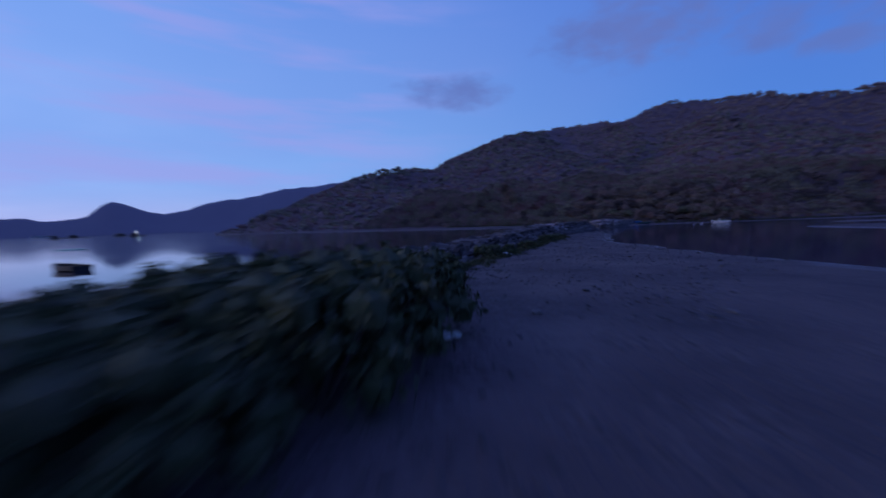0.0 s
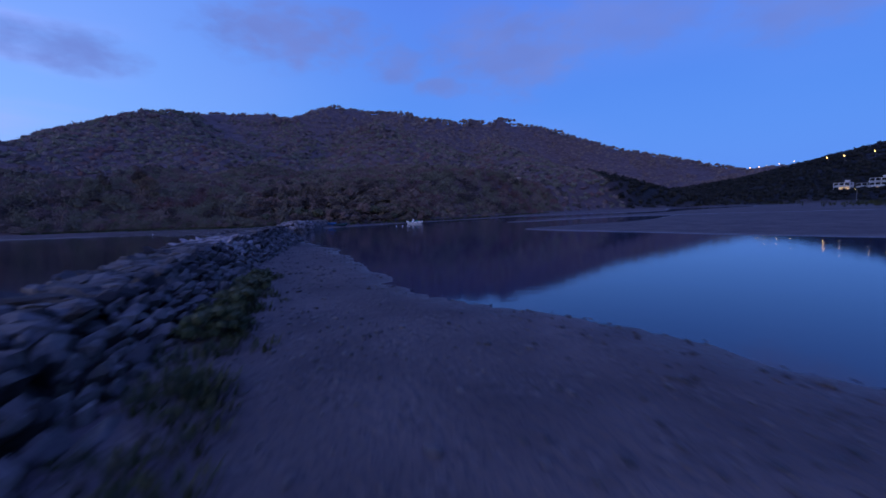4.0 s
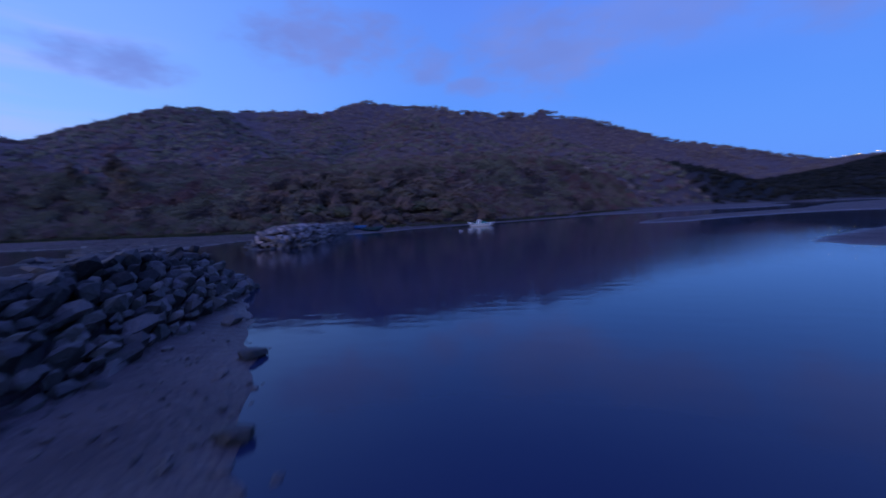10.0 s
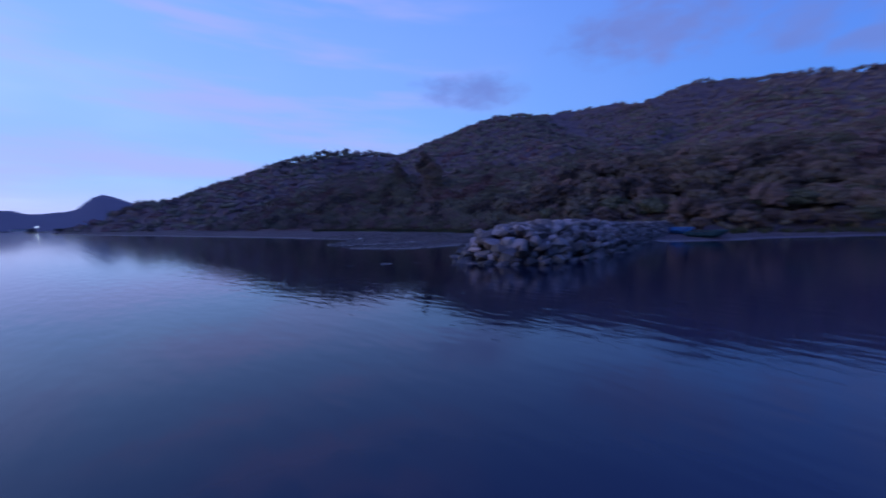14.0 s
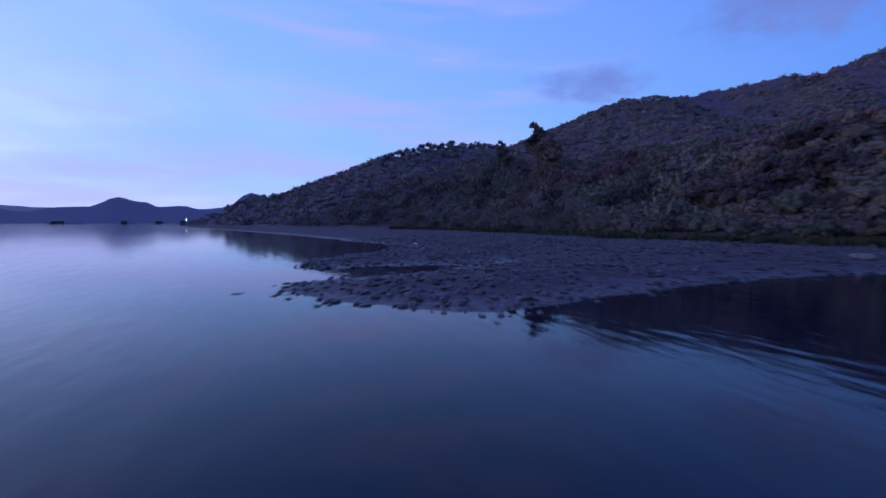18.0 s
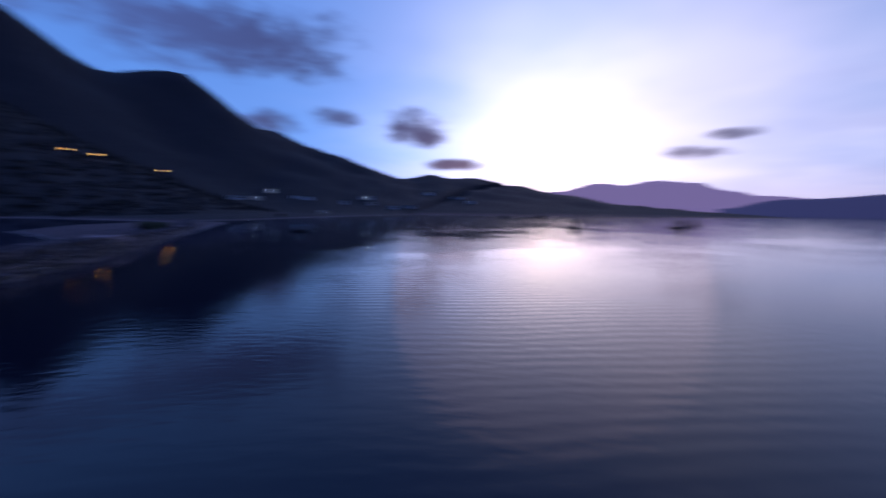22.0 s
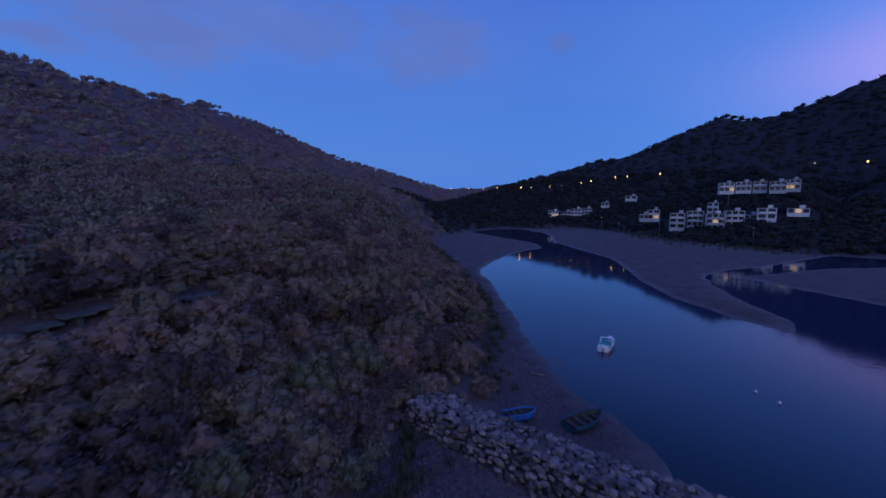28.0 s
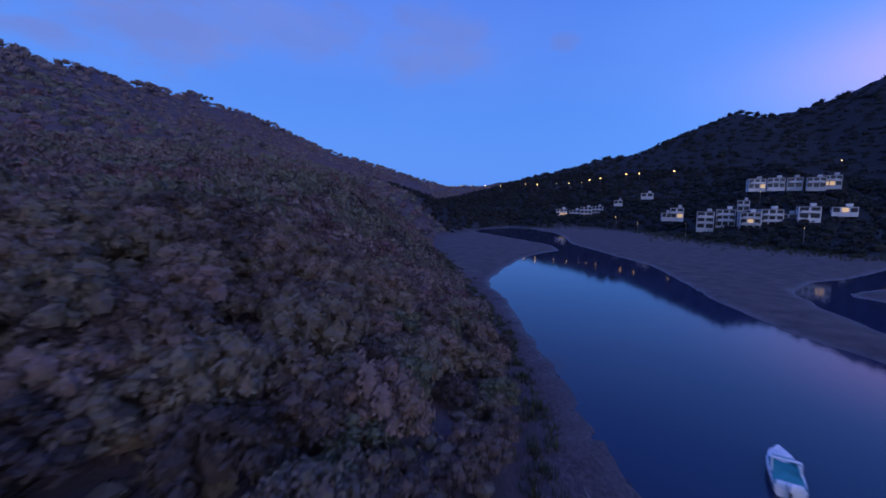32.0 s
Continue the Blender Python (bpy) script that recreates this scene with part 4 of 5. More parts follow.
woods("ridge_woods", ridge_rows, FAR_CROWNS, M_WOOD, 3.4, 4.7, "dark woods along the hill's ridge", -0.12)
# shadow side across the lagoon: darkness comes from the leaf colour
woods("mountain_woods", east_rows, FAR_CROWNS, M_WOOD_SHADED, 4.2, 7.0, "dark wooded mountain slopes beyond the lagoon", -0.15)


# undergrowth between the near trees
under = scatter(-60, 16, 84, 146, 1.5, zone_near)
woods("undergrowth", under, [far_crown(80 + i, 16, 0.36) for i in range(4)], M_LEAF, 0.7, 1.3, "low dark scrub under the trees", 0.3)

# scrub down to the edge of the mud
edge = scatter(-100, -27, 80, 100, 1.35, lambda x, y: signed(x, y, COAST) < 6)
woods("shore_scrub", edge, FINE_CROWNS, (M_WOOD_OLIVE, M_WOOD), 1.2, 1.9, "grey green scrub along the edge of the mud flat", 0.3)

# taller trees standing out of the wood
def tall_tree(x, y, top, spread, seed):
    rng = random.Random(seed)
    z = height_at(x, y)
    tall = top - z
    ob = thing("tree", pose(x, y, z), "tall thin dark tree standing out of the hillside wood", "tree", "trees on the lagoon's wooded shore")
    bm = bmesh.new()
    tube(bm, (0, 0, -0.3), (0.15, 0.1, tall * 0.55), 0.22, 0.14, 8)
    tube(bm, (0.15, 0.1, tall * 0.55), (0.05, 0.2, tall * 0.93), 0.14, 0.04, 7)
    part("trunk", bm, M_BARK, ob)
    for k in range(8):
        a, h = k * 2.4 + rng.uniform(-0.4, 0.4), tall * (0.50 + 0.058 * k)
        r = spread * (1.25 - 0.10 * k) * rng.uniform(0.8, 1.15)
        px, py = math.cos(a) * r * 0.75, math.sin(a) * r * 0.75
        bm = bmesh.new()
        tube(bm, (0.1, 0.1, h - 0.5), (px, py, h), 0.06, 0.02, 5)
        part("limb", bm, M_BARK, ob)
        p = new("crown", TREES[k % 4][0])
        p.parent = ob
        p.matrix_local = Matrix.Translation((px, py, h)) @ pose(0, 0, 0, 0, 0, k * 71) @ Matrix.Diagonal((r * 1.1, r * 1.1, r * 1.3, 1))


for x, y, top, spread, seed in ((-81.2, 105.3, 18.2, 1.5, 1), (-93.1, 107.3, 17.4, 0.9, 2), (-78.5, 104.5, 16.0, 1.5, 3)):
    tall_tree(x, y, top, spread, seed)


# ---- boats ----
def hull_mesh(length, beam, height, draft, shear=0.25, open_top=False, n=16):
    """A lofted hull along +x, bow at +x, waterline at z = 0."""
    bm = bmesh.new()
    rows = []
    for i in range(n + 1):
        t = i / n
        x = (t - 0.5) * length
        w = beam / 2 * (1 - max(0.0, (t - 0.45) / 0.55) ** 2.3) * (0.88 + 0.12 * min(1, t * 4))
        top = height + shear * max(0.0, t - 0.3) ** 1.5
        keel = -draft * (1 - max(0.0, (t - 0.7) / 0.3) ** 2 * 1.0)
        w = max(w, 0.02)
        rake = 0.20 * length * max(0.0, (t - 0.6) / 0.4) ** 1.6
        mid, low = x - rake * 0.45, x - rake
        rows.append([bm.verts.new(p) for p in ((x, -w, top), (mid, -w * 0.94, 0.16), (low, -w * 0.55, keel * 0.7), (low, 0, keel), (low, w * 0.55, keel * 0.7), (mid, w * 0.94, 0.16), (x, w, top))])
    for a, b in zip(rows, rows[1:]):
        for j in range(6):
            bm.faces.new((a[j], a[j + 1], b[j + 1], b[j]))
        if not open_top:
            bm.faces.new((a[6], a[0], b[0], b[6]))
    bm.faces.new(rows[0][::-1])
    bmesh.ops.recalc_face_normals(bm, faces=bm.faces)
    return bm


def gunwale(length, beam, height, shear, width, thick, n=16):
    bm = bmesh.new()
    for side in (-1, 1):
        prev = None
        for i in range(n + 1):
            t = i / n
            x = (t - 0.5) * length
            w = max(beam / 2 * (1 - max(0.0, (t - 0.45) / 0.55) ** 2.3) * (0.88 + 0.12 * min(1, t * 4)), 0.02) * side
            top = height + shear * max(0.0, t - 0.3) ** 1.5
            inner = w - side * min(width, abs(w))
            ring = [bm.verts.new(p) for p in ((x, w * 1.02, top - 0.05), (x, w * 1.02, top + thick), (x, inner, top + thick), (x, inner, top - 0.05))]
            if prev:
                for j in range(4):
                    bm.faces.new((prev[j], prev[(j + 1) % 4], ring[(j + 1) % 4], ring[j]))
            else:
                bm.faces.new(ring)
            prev = ring
        bm.faces.new(prev)
    bmesh.ops.recalc_face_normals(bm, faces=bm.faces)
    return bm


def motor_boat(x, y, az):
    ob = thing("motor_boat", pose(x, y, 0, 0, 0, 90 - az) @ Matrix.Diagonal((0.72, 0.66, 0.68, 1)), "white fibreglass motor boat with teal cockpit cover, moored on the lagoon", "boat")
    part("hull", hull_mesh(5.4, 1.95, 0.62, 0.3, 0.35), M_HULL, ob, smooth=False)
    part("gunwale", gunwale(5.4, 1.95, 0.62, 0.35, 0.22, 0.06), M_HULL, ob)
    part("rub_rail", gunwale(5.42, 1.98, 0.50, 0.33, 0.03, 0.02), M_DARK, ob, "dark rubber rub rail")
    bm = bmesh.new()
    box(bm, 3.3, 1.72, 0.08, (-0.85, 0, 0.74), 0.03)
    part("cockpit_cover", bm, M_TEAL, ob, "teal canvas cockpit cover")
    bm = bmesh.new()
    bmesh.ops.create_uvsphere(bm, u_segments=16, v_segments=8, radius=1, matrix=Matrix.Translation((1.35, 0, 0.66)) @ Matrix.Diagonal((1.25, 0.78, 0.2, 1)))
    part("foredeck", bm, M_HULL, ob, smooth=True)
    bm = bmesh.new()
    for sgn in (-1, 1):
        box(bm, 0.75, 0.03, 0.32, (0.35, sgn * 0.64, 0.9), 0, pose(0, 0, 0, 0, -12, -sgn * 14))
    box(bm, 0.03, 1.15, 0.4, (0.72, 0, 0.9), 0, pose(0, 0, 0, 0, -35, 0))
    part("windscreen", bm, M_TEAL, ob, "tinted teal windscreen")
    arch = bmesh.new()
    for sgn in (-1, 1):
        box(arch, 0.36, 0.08, 1.0, (-0.8, sgn * 0.82, 1.05), 0.03, pose(0, 0, 0, 0, 22, 0))
    box(arch, 0.24, 1.7, 0.08, (-0.62, 0, 1.53), 0.03)
    part("arch", arch, M_HULL, ob, "white moulded radar arch")
    motor = bmesh.new()
    box(motor, 0.42, 0.34, 0.55, (-2.85, 0, 0.85), 0.09)
    m = part("outboard_motor", motor, M_HULL, ob, "white outboard motor")
    leg = bmesh.new()
    box(leg, 0.20, 0.14, 0.9, (-2.85, 0, 0.2), 0.03)
    part("leg", leg, M_DARK, m)
    seat = bmesh.new()
    box(seat, 0.32, 1.5, 0.3, (-2.45, 0, 0.76), 0.06)
    part("stern_seat", seat, M_HULL, ob)
    return ob


def dinghy(x, y, z, az, length, roll, label, mat):
    ob = thing("dinghy", pose(x, y, z, roll, 0, 90 - az), label, "boat")
    part("hull", hull_mesh(length, 1.35, 0.42, 0.12, 0.2, True), mat, ob)
    bm = hull_mesh(length * 0.965, 1.25, 0.40, 0.06, 0.2, True)
    bmesh.ops.reverse_faces(bm, faces=bm.faces)
    part("inner_planking", bm, M_PLANK, ob)
    part("gunwale", gunwale(length, 1.35, 0.42, 0.2, 0.09, 0.04), mat, ob)
    for k in range(4):
        bm = bmesh.new()
        box(bm, 0.24, 1.12 - 0.12 * max(0, k - 1), 0.04, (-length * 0.36 + k * length * 0.21, 0, 0.30), 0.01)
        part("thwart", bm, M_PLANK, ob)
    for k in range(3):
        bm = bmesh.new()
        box(bm, 0.05, 1.15, 0.05, (-length * 0.26 + k * length * 0.21, 0, 0.06))
        part("rib", bm, M_PLANK, ob)
    return ob


motor_boat(-4.8, 89.3, 76)
dinghy(-21.2, 83.2, height_at(-21.2, 83.2) + 0.10, 100, 3.3, 6, "teal painted wooden dinghy with bare thwarts lying on the mud", M_BLUE)
dinghy(-23.9, 86.2, height_at(-23.9, 86.2) + 0.12, 118, 2.2, -8, "bright blue small dinghy half hidden at the wood's edge", M_BRIGHT_BLUE)
work = dinghy(-22.6, -33.0, -0.10, 252, 3.6, 0, "dark open work boat with a canopy moored behind the breakwater", M_DARK)
bm = bmesh.new()
box(bm, 1.5, 1.2, 0.05, (-0.5, 0, 1.5), 0.02)
roof = part("canopy", bm, M_TEAL, work)
for sx in (-1.1, 0.1):
    for sy in (-0.5, 0.5):
        bm = bmesh.new()
        tube(bm, (sx, sy, 0.3), (sx, sy, 1.5), 0.025, 0.025, 6)
        part("post", bm, M_STEEL, roof)


def buoy(x, y, s):
    ob = thing("mooring_buoy", pose(x, y, 0), "small white plastic mooring buoy floating on the water", "buoy", "mooring buoys on the lagoon")
    bm = bmesh.new()
    bmesh.ops.create_uvsphere(bm, u_segments=12, v_segments=8, radius=0.17 * s, matrix=Matrix.Translation((0, 0, 0.06)))
    part("float", bm, M_HULL, ob, smooth=True)
    bm = bmesh.new()
    bmesh.ops.create_cone(bm, cap_ends=True, segments=8, radius1=0.05 * s, radius2=0.03 * s, depth=0.16, matrix=Matrix.Translation((0, 0, 0.26 * s)))
    part("eye", bm, M_DARK, ob)


for x, y, s in ((-7.9, 75.1, 0.7), (-6.8, 76.7, 0.7)):
    if height_at(x, y) < 0.0:
        buoy(x, y, s)


# ---- single rocks, stones and litter on the shore ----
def single_rock(x, y, size, label, mat=None, squash=1.0, seed=0, base=None):
    rng = random.Random(seed)
    z = max(height_at(x, y), -0.15) if base is None else base
    ob = new("rock", ROCKS[rng.randrange(len(ROCKS))].copy())
    ob.data.materials[0] = mat or M_ROCK
    ob.matrix_world = Matrix.Translation((x, y, z + size * squash * 0.22)) @ pose(0, 0, 0, rng.uniform(-8, 8), rng.uniform(-8, 8), rng.uniform(0, 360)) @ Matrix.Diagonal((size, size, size * squash, 1))
    return tagged(ob, label, "rock", "single rocks on the shore")


single_rock(-34.4, 78.5, 0.6, "pale squared boulder lying alone on the mud flat", M_ROCK, 0.8, 1)
for k, (x, y, s) in enumerate(((-7.5, 23.3, 0.32), (-7.1, 22.6, 0.24), (-6.6, 22.8, 0.26), (-7.9, 21.6, 0.3), (-9.3, 26.2, 0.4), (-10.6, 29.0, 0.45), (-12.5, 31.5, 0.5))):
    single_rock(x, y, s, "dark wet stone at the edge of the sand bank", M_ROCK_WET, 0.7, 10 + k)
for k, (x, y, s) in enumerate(((-26.9, 54.4, 0.9), (-27.4, 53.2, 1.1), (-28.3, 51.9, 1.0), (-27.9, 52.6, 0.8), (-30.2, 53.6, 0.9), (-29.4, 54.4, 0.7), (-31.3, 53.6, 0.7))):
    single_rock(x, y, s, "dark weedy rock just breaking the surface", M_ROCK_WET, 0.5, 30 + k, -0.27)
for k, (x, y, s) in enumerate(((-25.0, 56.7, 0.8), (-24.3, 55.9, 0.7), (-23.6, 56.2, 0.8))):
    single_rock(x, y, s, "low granite boulder at the breakwater's foot in the water", M_ROCK_WET, 0.6, 50 + k)
for k in range(26):
    r = random.Random(300 + k)
    t = r.random()
    single_rock(-34 - 15 * t + r.uniform(-1.2, 1.2), 56 + 4.2 * t + r.uniform(-0.9, 0.9), r.uniform(0.2, 0.5), "dark weedy rock in the shallows off the mud flat", M_ROCK_WET, 0.5, 60 + k)
single_rock(38.9, 194.7, 6.0, "pale bare rock outcrop on the wooded slope", M_BEIGE, 0.6, 8)
single_rock(5.5, -35.05, 1.3, "beige weathered boulder on top of the breakwater", M_BEIGE, 1.0, 3, 0.45)
single_rock(2.2, -31.0, 3.2, "broad bluish slab of smooth granite on the breakwater", M_ROCK, 0.35, 4, 0.55)


def foam_block(x, y, z, sx, sy, sz, turn):
    ob = thing("foam_block", pose(x, y, z, 4, 8, turn), "worn white block of polystyrene washed up on the sand", "litter", "white litter on the shore")
    bm = bmesh.new()
    box(bm, sx, sy, sz, (0, 0, sz / 2), 0.03)
    part("block", bm, M_FOAM, ob)
    bm = bmesh.new()
    box(bm, sx * 0.4, sy * 0.3, sz * 0.3, (sx * 0.12, 0, sz * 1.02), 0.02)
    part("chunk", bm, M_FOAM, ob)


foam_block(1.05, -15.27, height_at(1.05, -15.27) - 0.02, 0.50, 0.36, 0.12, 60)
foam_block(10.6, -30.9, height_at(10.6, -30.9) - 0.02, 0.35, 0.2, 0.1, 70)
foam_block(-54.2, 69.5, height_at(-54.2, 69.5), 0.35, 0.12, 0.08, 10)
foam_block(-42.6, 67.8, height_at(-42.6, 67.8), 0.75, 0.1, 0.05, 130)
foam_block(-33.8, 92.6, height_at(-33.8, 92.6) + 0.1, 0.4, 0.28, 0.2, 30)


def driftwood(x, y, length, turn, seed):
    rng = random.Random(seed)
    ob = thing("driftwood", pose(x, y, height_at(x, y) + 0.06, 0, 0, turn), "bare grey branch of driftwood lying on the mud", "driftwood", "driftwood on the shore")
    bm = bmesh.new()
    tube(bm, (-length / 2, 0, 0), (length * 0.1, 0.06, 0.03), 0.06, 0.05, 7)
    tube(bm, (length * 0.1, 0.06, 0.03), (length / 2, -0.1, 0.08), 0.05, 0.02, 7)
    part("stem", bm, M_BARK_PALE, ob)
    bm = bmesh.new()
    tube(bm, (0, 0.03, 0.03), (length * 0.2, 0.35, rng.uniform(0.1, 0.3)), 0.03, 0.012, 6)
    part("branch", bm, M_BARK_PALE, ob)


driftwood(-70.0, 86.0, 12.0, 42, 1)
driftwood(-44.7, 67.6, 1.4, 150, 2)
driftwood(-13.5, 92.9 + 1.6, 1.6, 60, 3)
driftwood(-16.5, 90.0, 1.2, 110, 4)


def stones(name, count, area, sizes, mat, label, seed, wet=0.02):
    """Loose stones strewn over a stretch of shore, as one stuff mesh."""
    rng = np.random.default_rng(seed)
    shapes = []
    for k in range(6):
        bm = bmesh.new()
        bmesh.ops.create_icosphere(bm, subdivisions=1, radius=0.5)
        for v in bm.verts:
            v.co *= rng.uniform(0.7, 1.15)
        me = bpy.data.meshes.new("stone")
        bm.to_mesh(me)
        bm.free()
        shapes.append(mesh_arrays(me))
    x0, x1, y0, y1 = area
    x, y = rng.uniform(x0, x1, count * 3), rng.uniform(y0, y1, count * 3)
    z, green = terrain(x, y)
    patch = wave(x, y, 3.1, seed) + 0.6 * wave(x, y, 0.9, seed + 2)
    ok = (z > wet - 0.06) & (green < 0.5) & (z < 0.8) & (patch > rng.uniform(-1.1, 0.9, len(x)))
    placed = []
    for a, b, c in list(zip(x[ok], y[ok], z[ok]))[:count]:
        s = rng.uniform(*sizes) * (1.8 if rng.random() < 0.06 else 1.0)
        t = rng.uniform(0, 6.3)
        co, si = math.cos(t) * s, math.sin(t) * s
        placed.append((int(rng.integers(6)), np.array([[co * 1.3, -si, 0, a], [si * 1.3, co, 0, b], [0, 0, s * 0.6, c + s * 0.1], [0, 0, 0, 1]], np.float32)))
    tagged(joined(name, shapes, placed, mat), label, "stones", kind="stuff")


stones("shingle", 6500, (-64, -30, 57, 92), (0.05, 0.20), M_ROCKS_WET, "dark shingle and shell strewn over the mud flat", 4)
stones("pale_shingle", 350, (-64, -30, 57, 92), (0.03, 0.08), M_ROCKS, "paler pebbles and shells on the mud flat", 9)
def clumps(name, line, count, spread, sizes, mat, label, seed):
    """Ragged clumps of rock and weed along a waterline, as one stuff mesh."""
    rng = random.Random(seed)
    placed = []
    for k in range(count):
        i = rng.randrange(len(line) - 1)
        t = rng.random()
        x, y = (line[i][j] + t * (line[i + 1][j] - line[i][j]) + rng.gauss(0, spread) for j in (0, 1))
        s = rng.uniform(*sizes)
        z = max(-0.05, height_at(x, y))
        placed.append((rng.randrange(len(ROCKS)), Matrix.Translation((x, y, z + 0.05 * s)) @ pose(0, 0, 0, rng.uniform(-25, 25), rng.uniform(-25, 25), rng.uniform(0, 360)) @ Matrix.Diagonal((s, s * 0.8, s * rng.uniform(0.6, 1.2), 1))))
    tagged(joined(name, ROCKS, placed, mat), label, "rocks", kind="stuff")


clumps("oyster_clumps", [(-43.4, 60.2), (-45.3, 61.2), (-47.8, 63.6), (-50.7, 66.6), (-55, 68.3)], 360, 0.45, (0.07, 0.24), M_ROCKS_WET, "dark oyster crusted stones along the mud flat's edge", 15)
stones("bank_pebbles", 9000, (-16, 14, -38, 40), (0.03, 0.12), M_ROCKS_WET, "small dark stones and clods on the sand bank", 6)
stones("shore_pebbles", 1500, (-24, 22, 78, 130), (0.05, 0.16), M_ROCKS_WET, "small stones on the lagoon's mud strip", 7)


# ---- plants beside the breakwaters and along the shore ----
def tuft_shape(seed, blades, tall, spread):
    rng = np.random.default_rng(seed)
    vs, fs = [], []
    for k in range(blades):
        a = rng.uniform(0, 6.283)
        r = spread * math.sqrt(rng.random())
        b = np.array([r * math.cos(a), r * math.sin(a), 0])
        lean = np.array([math.cos(a), math.sin(a), 0]) * rng.uniform(0.1, 0.6) * tall
        h = tall * rng.uniform(0.5, 1.1)
        side = np.array([-math.sin(a), math.cos(a), 0]) * 0.02
        n = len(vs)
        vs += [b - side, b + side, b + lean * 0.5 + [0, 0, h * 0.7] + side * 0.7, b + lean * 0.5 + [0, 0, h * 0.7] - side * 0.7]
        fs.append((n, n + 1, n + 2, n + 3))
        n = len(vs)
        vs += [vs[-1], vs[-2], b + lean + [0, 0, h * 0.95], b + lean + [0, 0, h * 0.95]]
        fs.append((n, n + 1, n + 2, n + 3))
    return np.array(vs), np.array(fs, np.int32)


SHRUB = [crown_arrays(120 + i, 26, 56, 0.11, 1.0, 0.8, core=0.3, reach=(0.18, 0.36)) for i in range(3)]
SHRUB_MESH = []
for v, f in SHRUB:
    me = bpy.data.meshes.new("foliage")
    me.from_pydata(v.tolist(), [], f.tolist())
    me.materials.append(M_SHRUB)
    SHRUB_MESH.append(me)
SHRUB_STEMS = bmesh.new()
for k in range(9):
    a = k * 0.7
    tube(SHRUB_STEMS, (0.05 * math.cos(a), 0.05 * math.sin(a), -0.45), (0.55 * math.cos(a), 0.55 * math.sin(a), 0.25), 0.025, 0.008, 5)
SHRUB_STEM_MESH = bpy.data.meshes.new("stem")
SHRUB_STEMS.to_mesh(SHRUB_STEM_MESH)
SHRUB_STEMS.free()
SHRUB_STEM_MESH.materials.append(M_BARK)


def shrub(x, y, z, s, tall, k, label):
    ob = thing("shrub", Matrix.Translation((x, y, z)) @ pose(0, 0, 0, 0, 0, k * 77) @ Matrix.Diagonal((s, s, tall, 1)), label, "shrub", "shrubs along the breakwater's foot")
    for name, me in (("foliage", SHRUB_MESH[k % 3]), ("stem", SHRUB_STEM_MESH)):
        p = new(name, me)
        p.parent = ob
        p.matrix_local = Matrix.Translation((0, 0, 0.42))


SHRUBS = [(9.8, -31.0, 1.0, 1.25), (10.6, -32.4, 1.1, 1.3), (11.2, -33.8, 1.0, 1.2), (8.8, -32.6, 1.3, 1.3), (9.4, -34.4, 1.3, 1.2), (7.6, -31.4, 1.2, 1.2), (6.6, -30.0, 1.1, 1.1), (8.2, -29.8, 1.0, 1.1),
          (10.2, -36.0, 1.2, 1.1), (8.0, -35.6, 1.3, 1.1), (7.0, -33.6, 1.3, 1.2), (5.6, -28.2, 1.0, 1.0), (11.6, -35.4, 0.9, 1.0), (11.4, -37.4, 1.1, 1.0), (9.6, -38.0, 1.2, 1.1), (12.2, -39.4, 1.0, 0.9),
          (1.2, -17.6, 0.75, 0.75), (0.9, -16.4, 0.7, 0.7), (0.3, -13.9, 0.55, 0.6), (-0.4, -10.6, 0.7, 0.6), (-1.4, -8.6, 0.6, 0.55), (-3.8, -1.8, 0.75, 0.7), (-4.6, 0.8, 0.7, 0.65), (-5.4, 3.7, 0.7, 0.6), (-6.4, 6.4, 0.6, 0.5), (3.6, -23.5, 0.9, 0.8), (4.6, -26.0, 1.0, 0.9)]
for k, (x, y, s, tall) in enumerate(SHRUBS):
    shrub(x, y, height_at(x, y) - 0.05, s * (1.15 if k < 16 else 1), tall * (1.22 if k < 16 else 1), k, "dense dark green shrub at the foot of the breakwater" if k < 16 else "low weedy green bush between breakwater and sand")


def grass_strip(name, points, width, count, label, seed, tall=0.5):
    rng = np.random.default_rng(seed)
    shapes = [tuft_shape(seed + k, 26, tall, 0.35) for k in range(4)]
    seg = list(zip(points, points[1:]))
    lens = np.array([math.dist(a, b) for a, b in seg])
    placed, spots = [], []
    for k in range(count):
        i = int(rng.choice(len(seg), p=lens / lens.sum()))
        (ax, ay), (bx, by) = seg[i]
        t = rng.random()
        spots.append((ax + t * (bx - ax) + rng.normal(0, width), ay + t * (by - ay) + rng.normal(0, width)))
    spots = np.array(spots)
    for (x, y), z in zip(spots, terrain(spots[:, 0], spots[:, 1])[0]):
        if z < 0.12:
            continue
        s = rng.uniform(0.6, 1.3)
        placed.append((int(rng.integers(4)), np.array([[s, 0, 0, x], [0, s, 0, y], [0, 0, s, z - 0.02], [0, 0, 0, 1]], np.float32)))
    tagged(joined(name, shapes, placed, M_GRASS), label, "grass", kind="stuff")


grass_strip("shore_grass", [(-95, 85), (-84, 87.6), (-61, 86.2), (-48, 83.7), (-38, 84.7), (-32, 87.7), (-29.5, 90.5)], 0.9, 560, "band of green salt grass between mud and wood", 31)
grass_strip("lagoon_grass", [(-22, 90), (-17.8, 93.6), (-9.4, 100.2), (3, 112), (8, 119), (20, 133.6), (48, 171)], 0.8, 460, "band of green salt grass along the lagoon", 35)
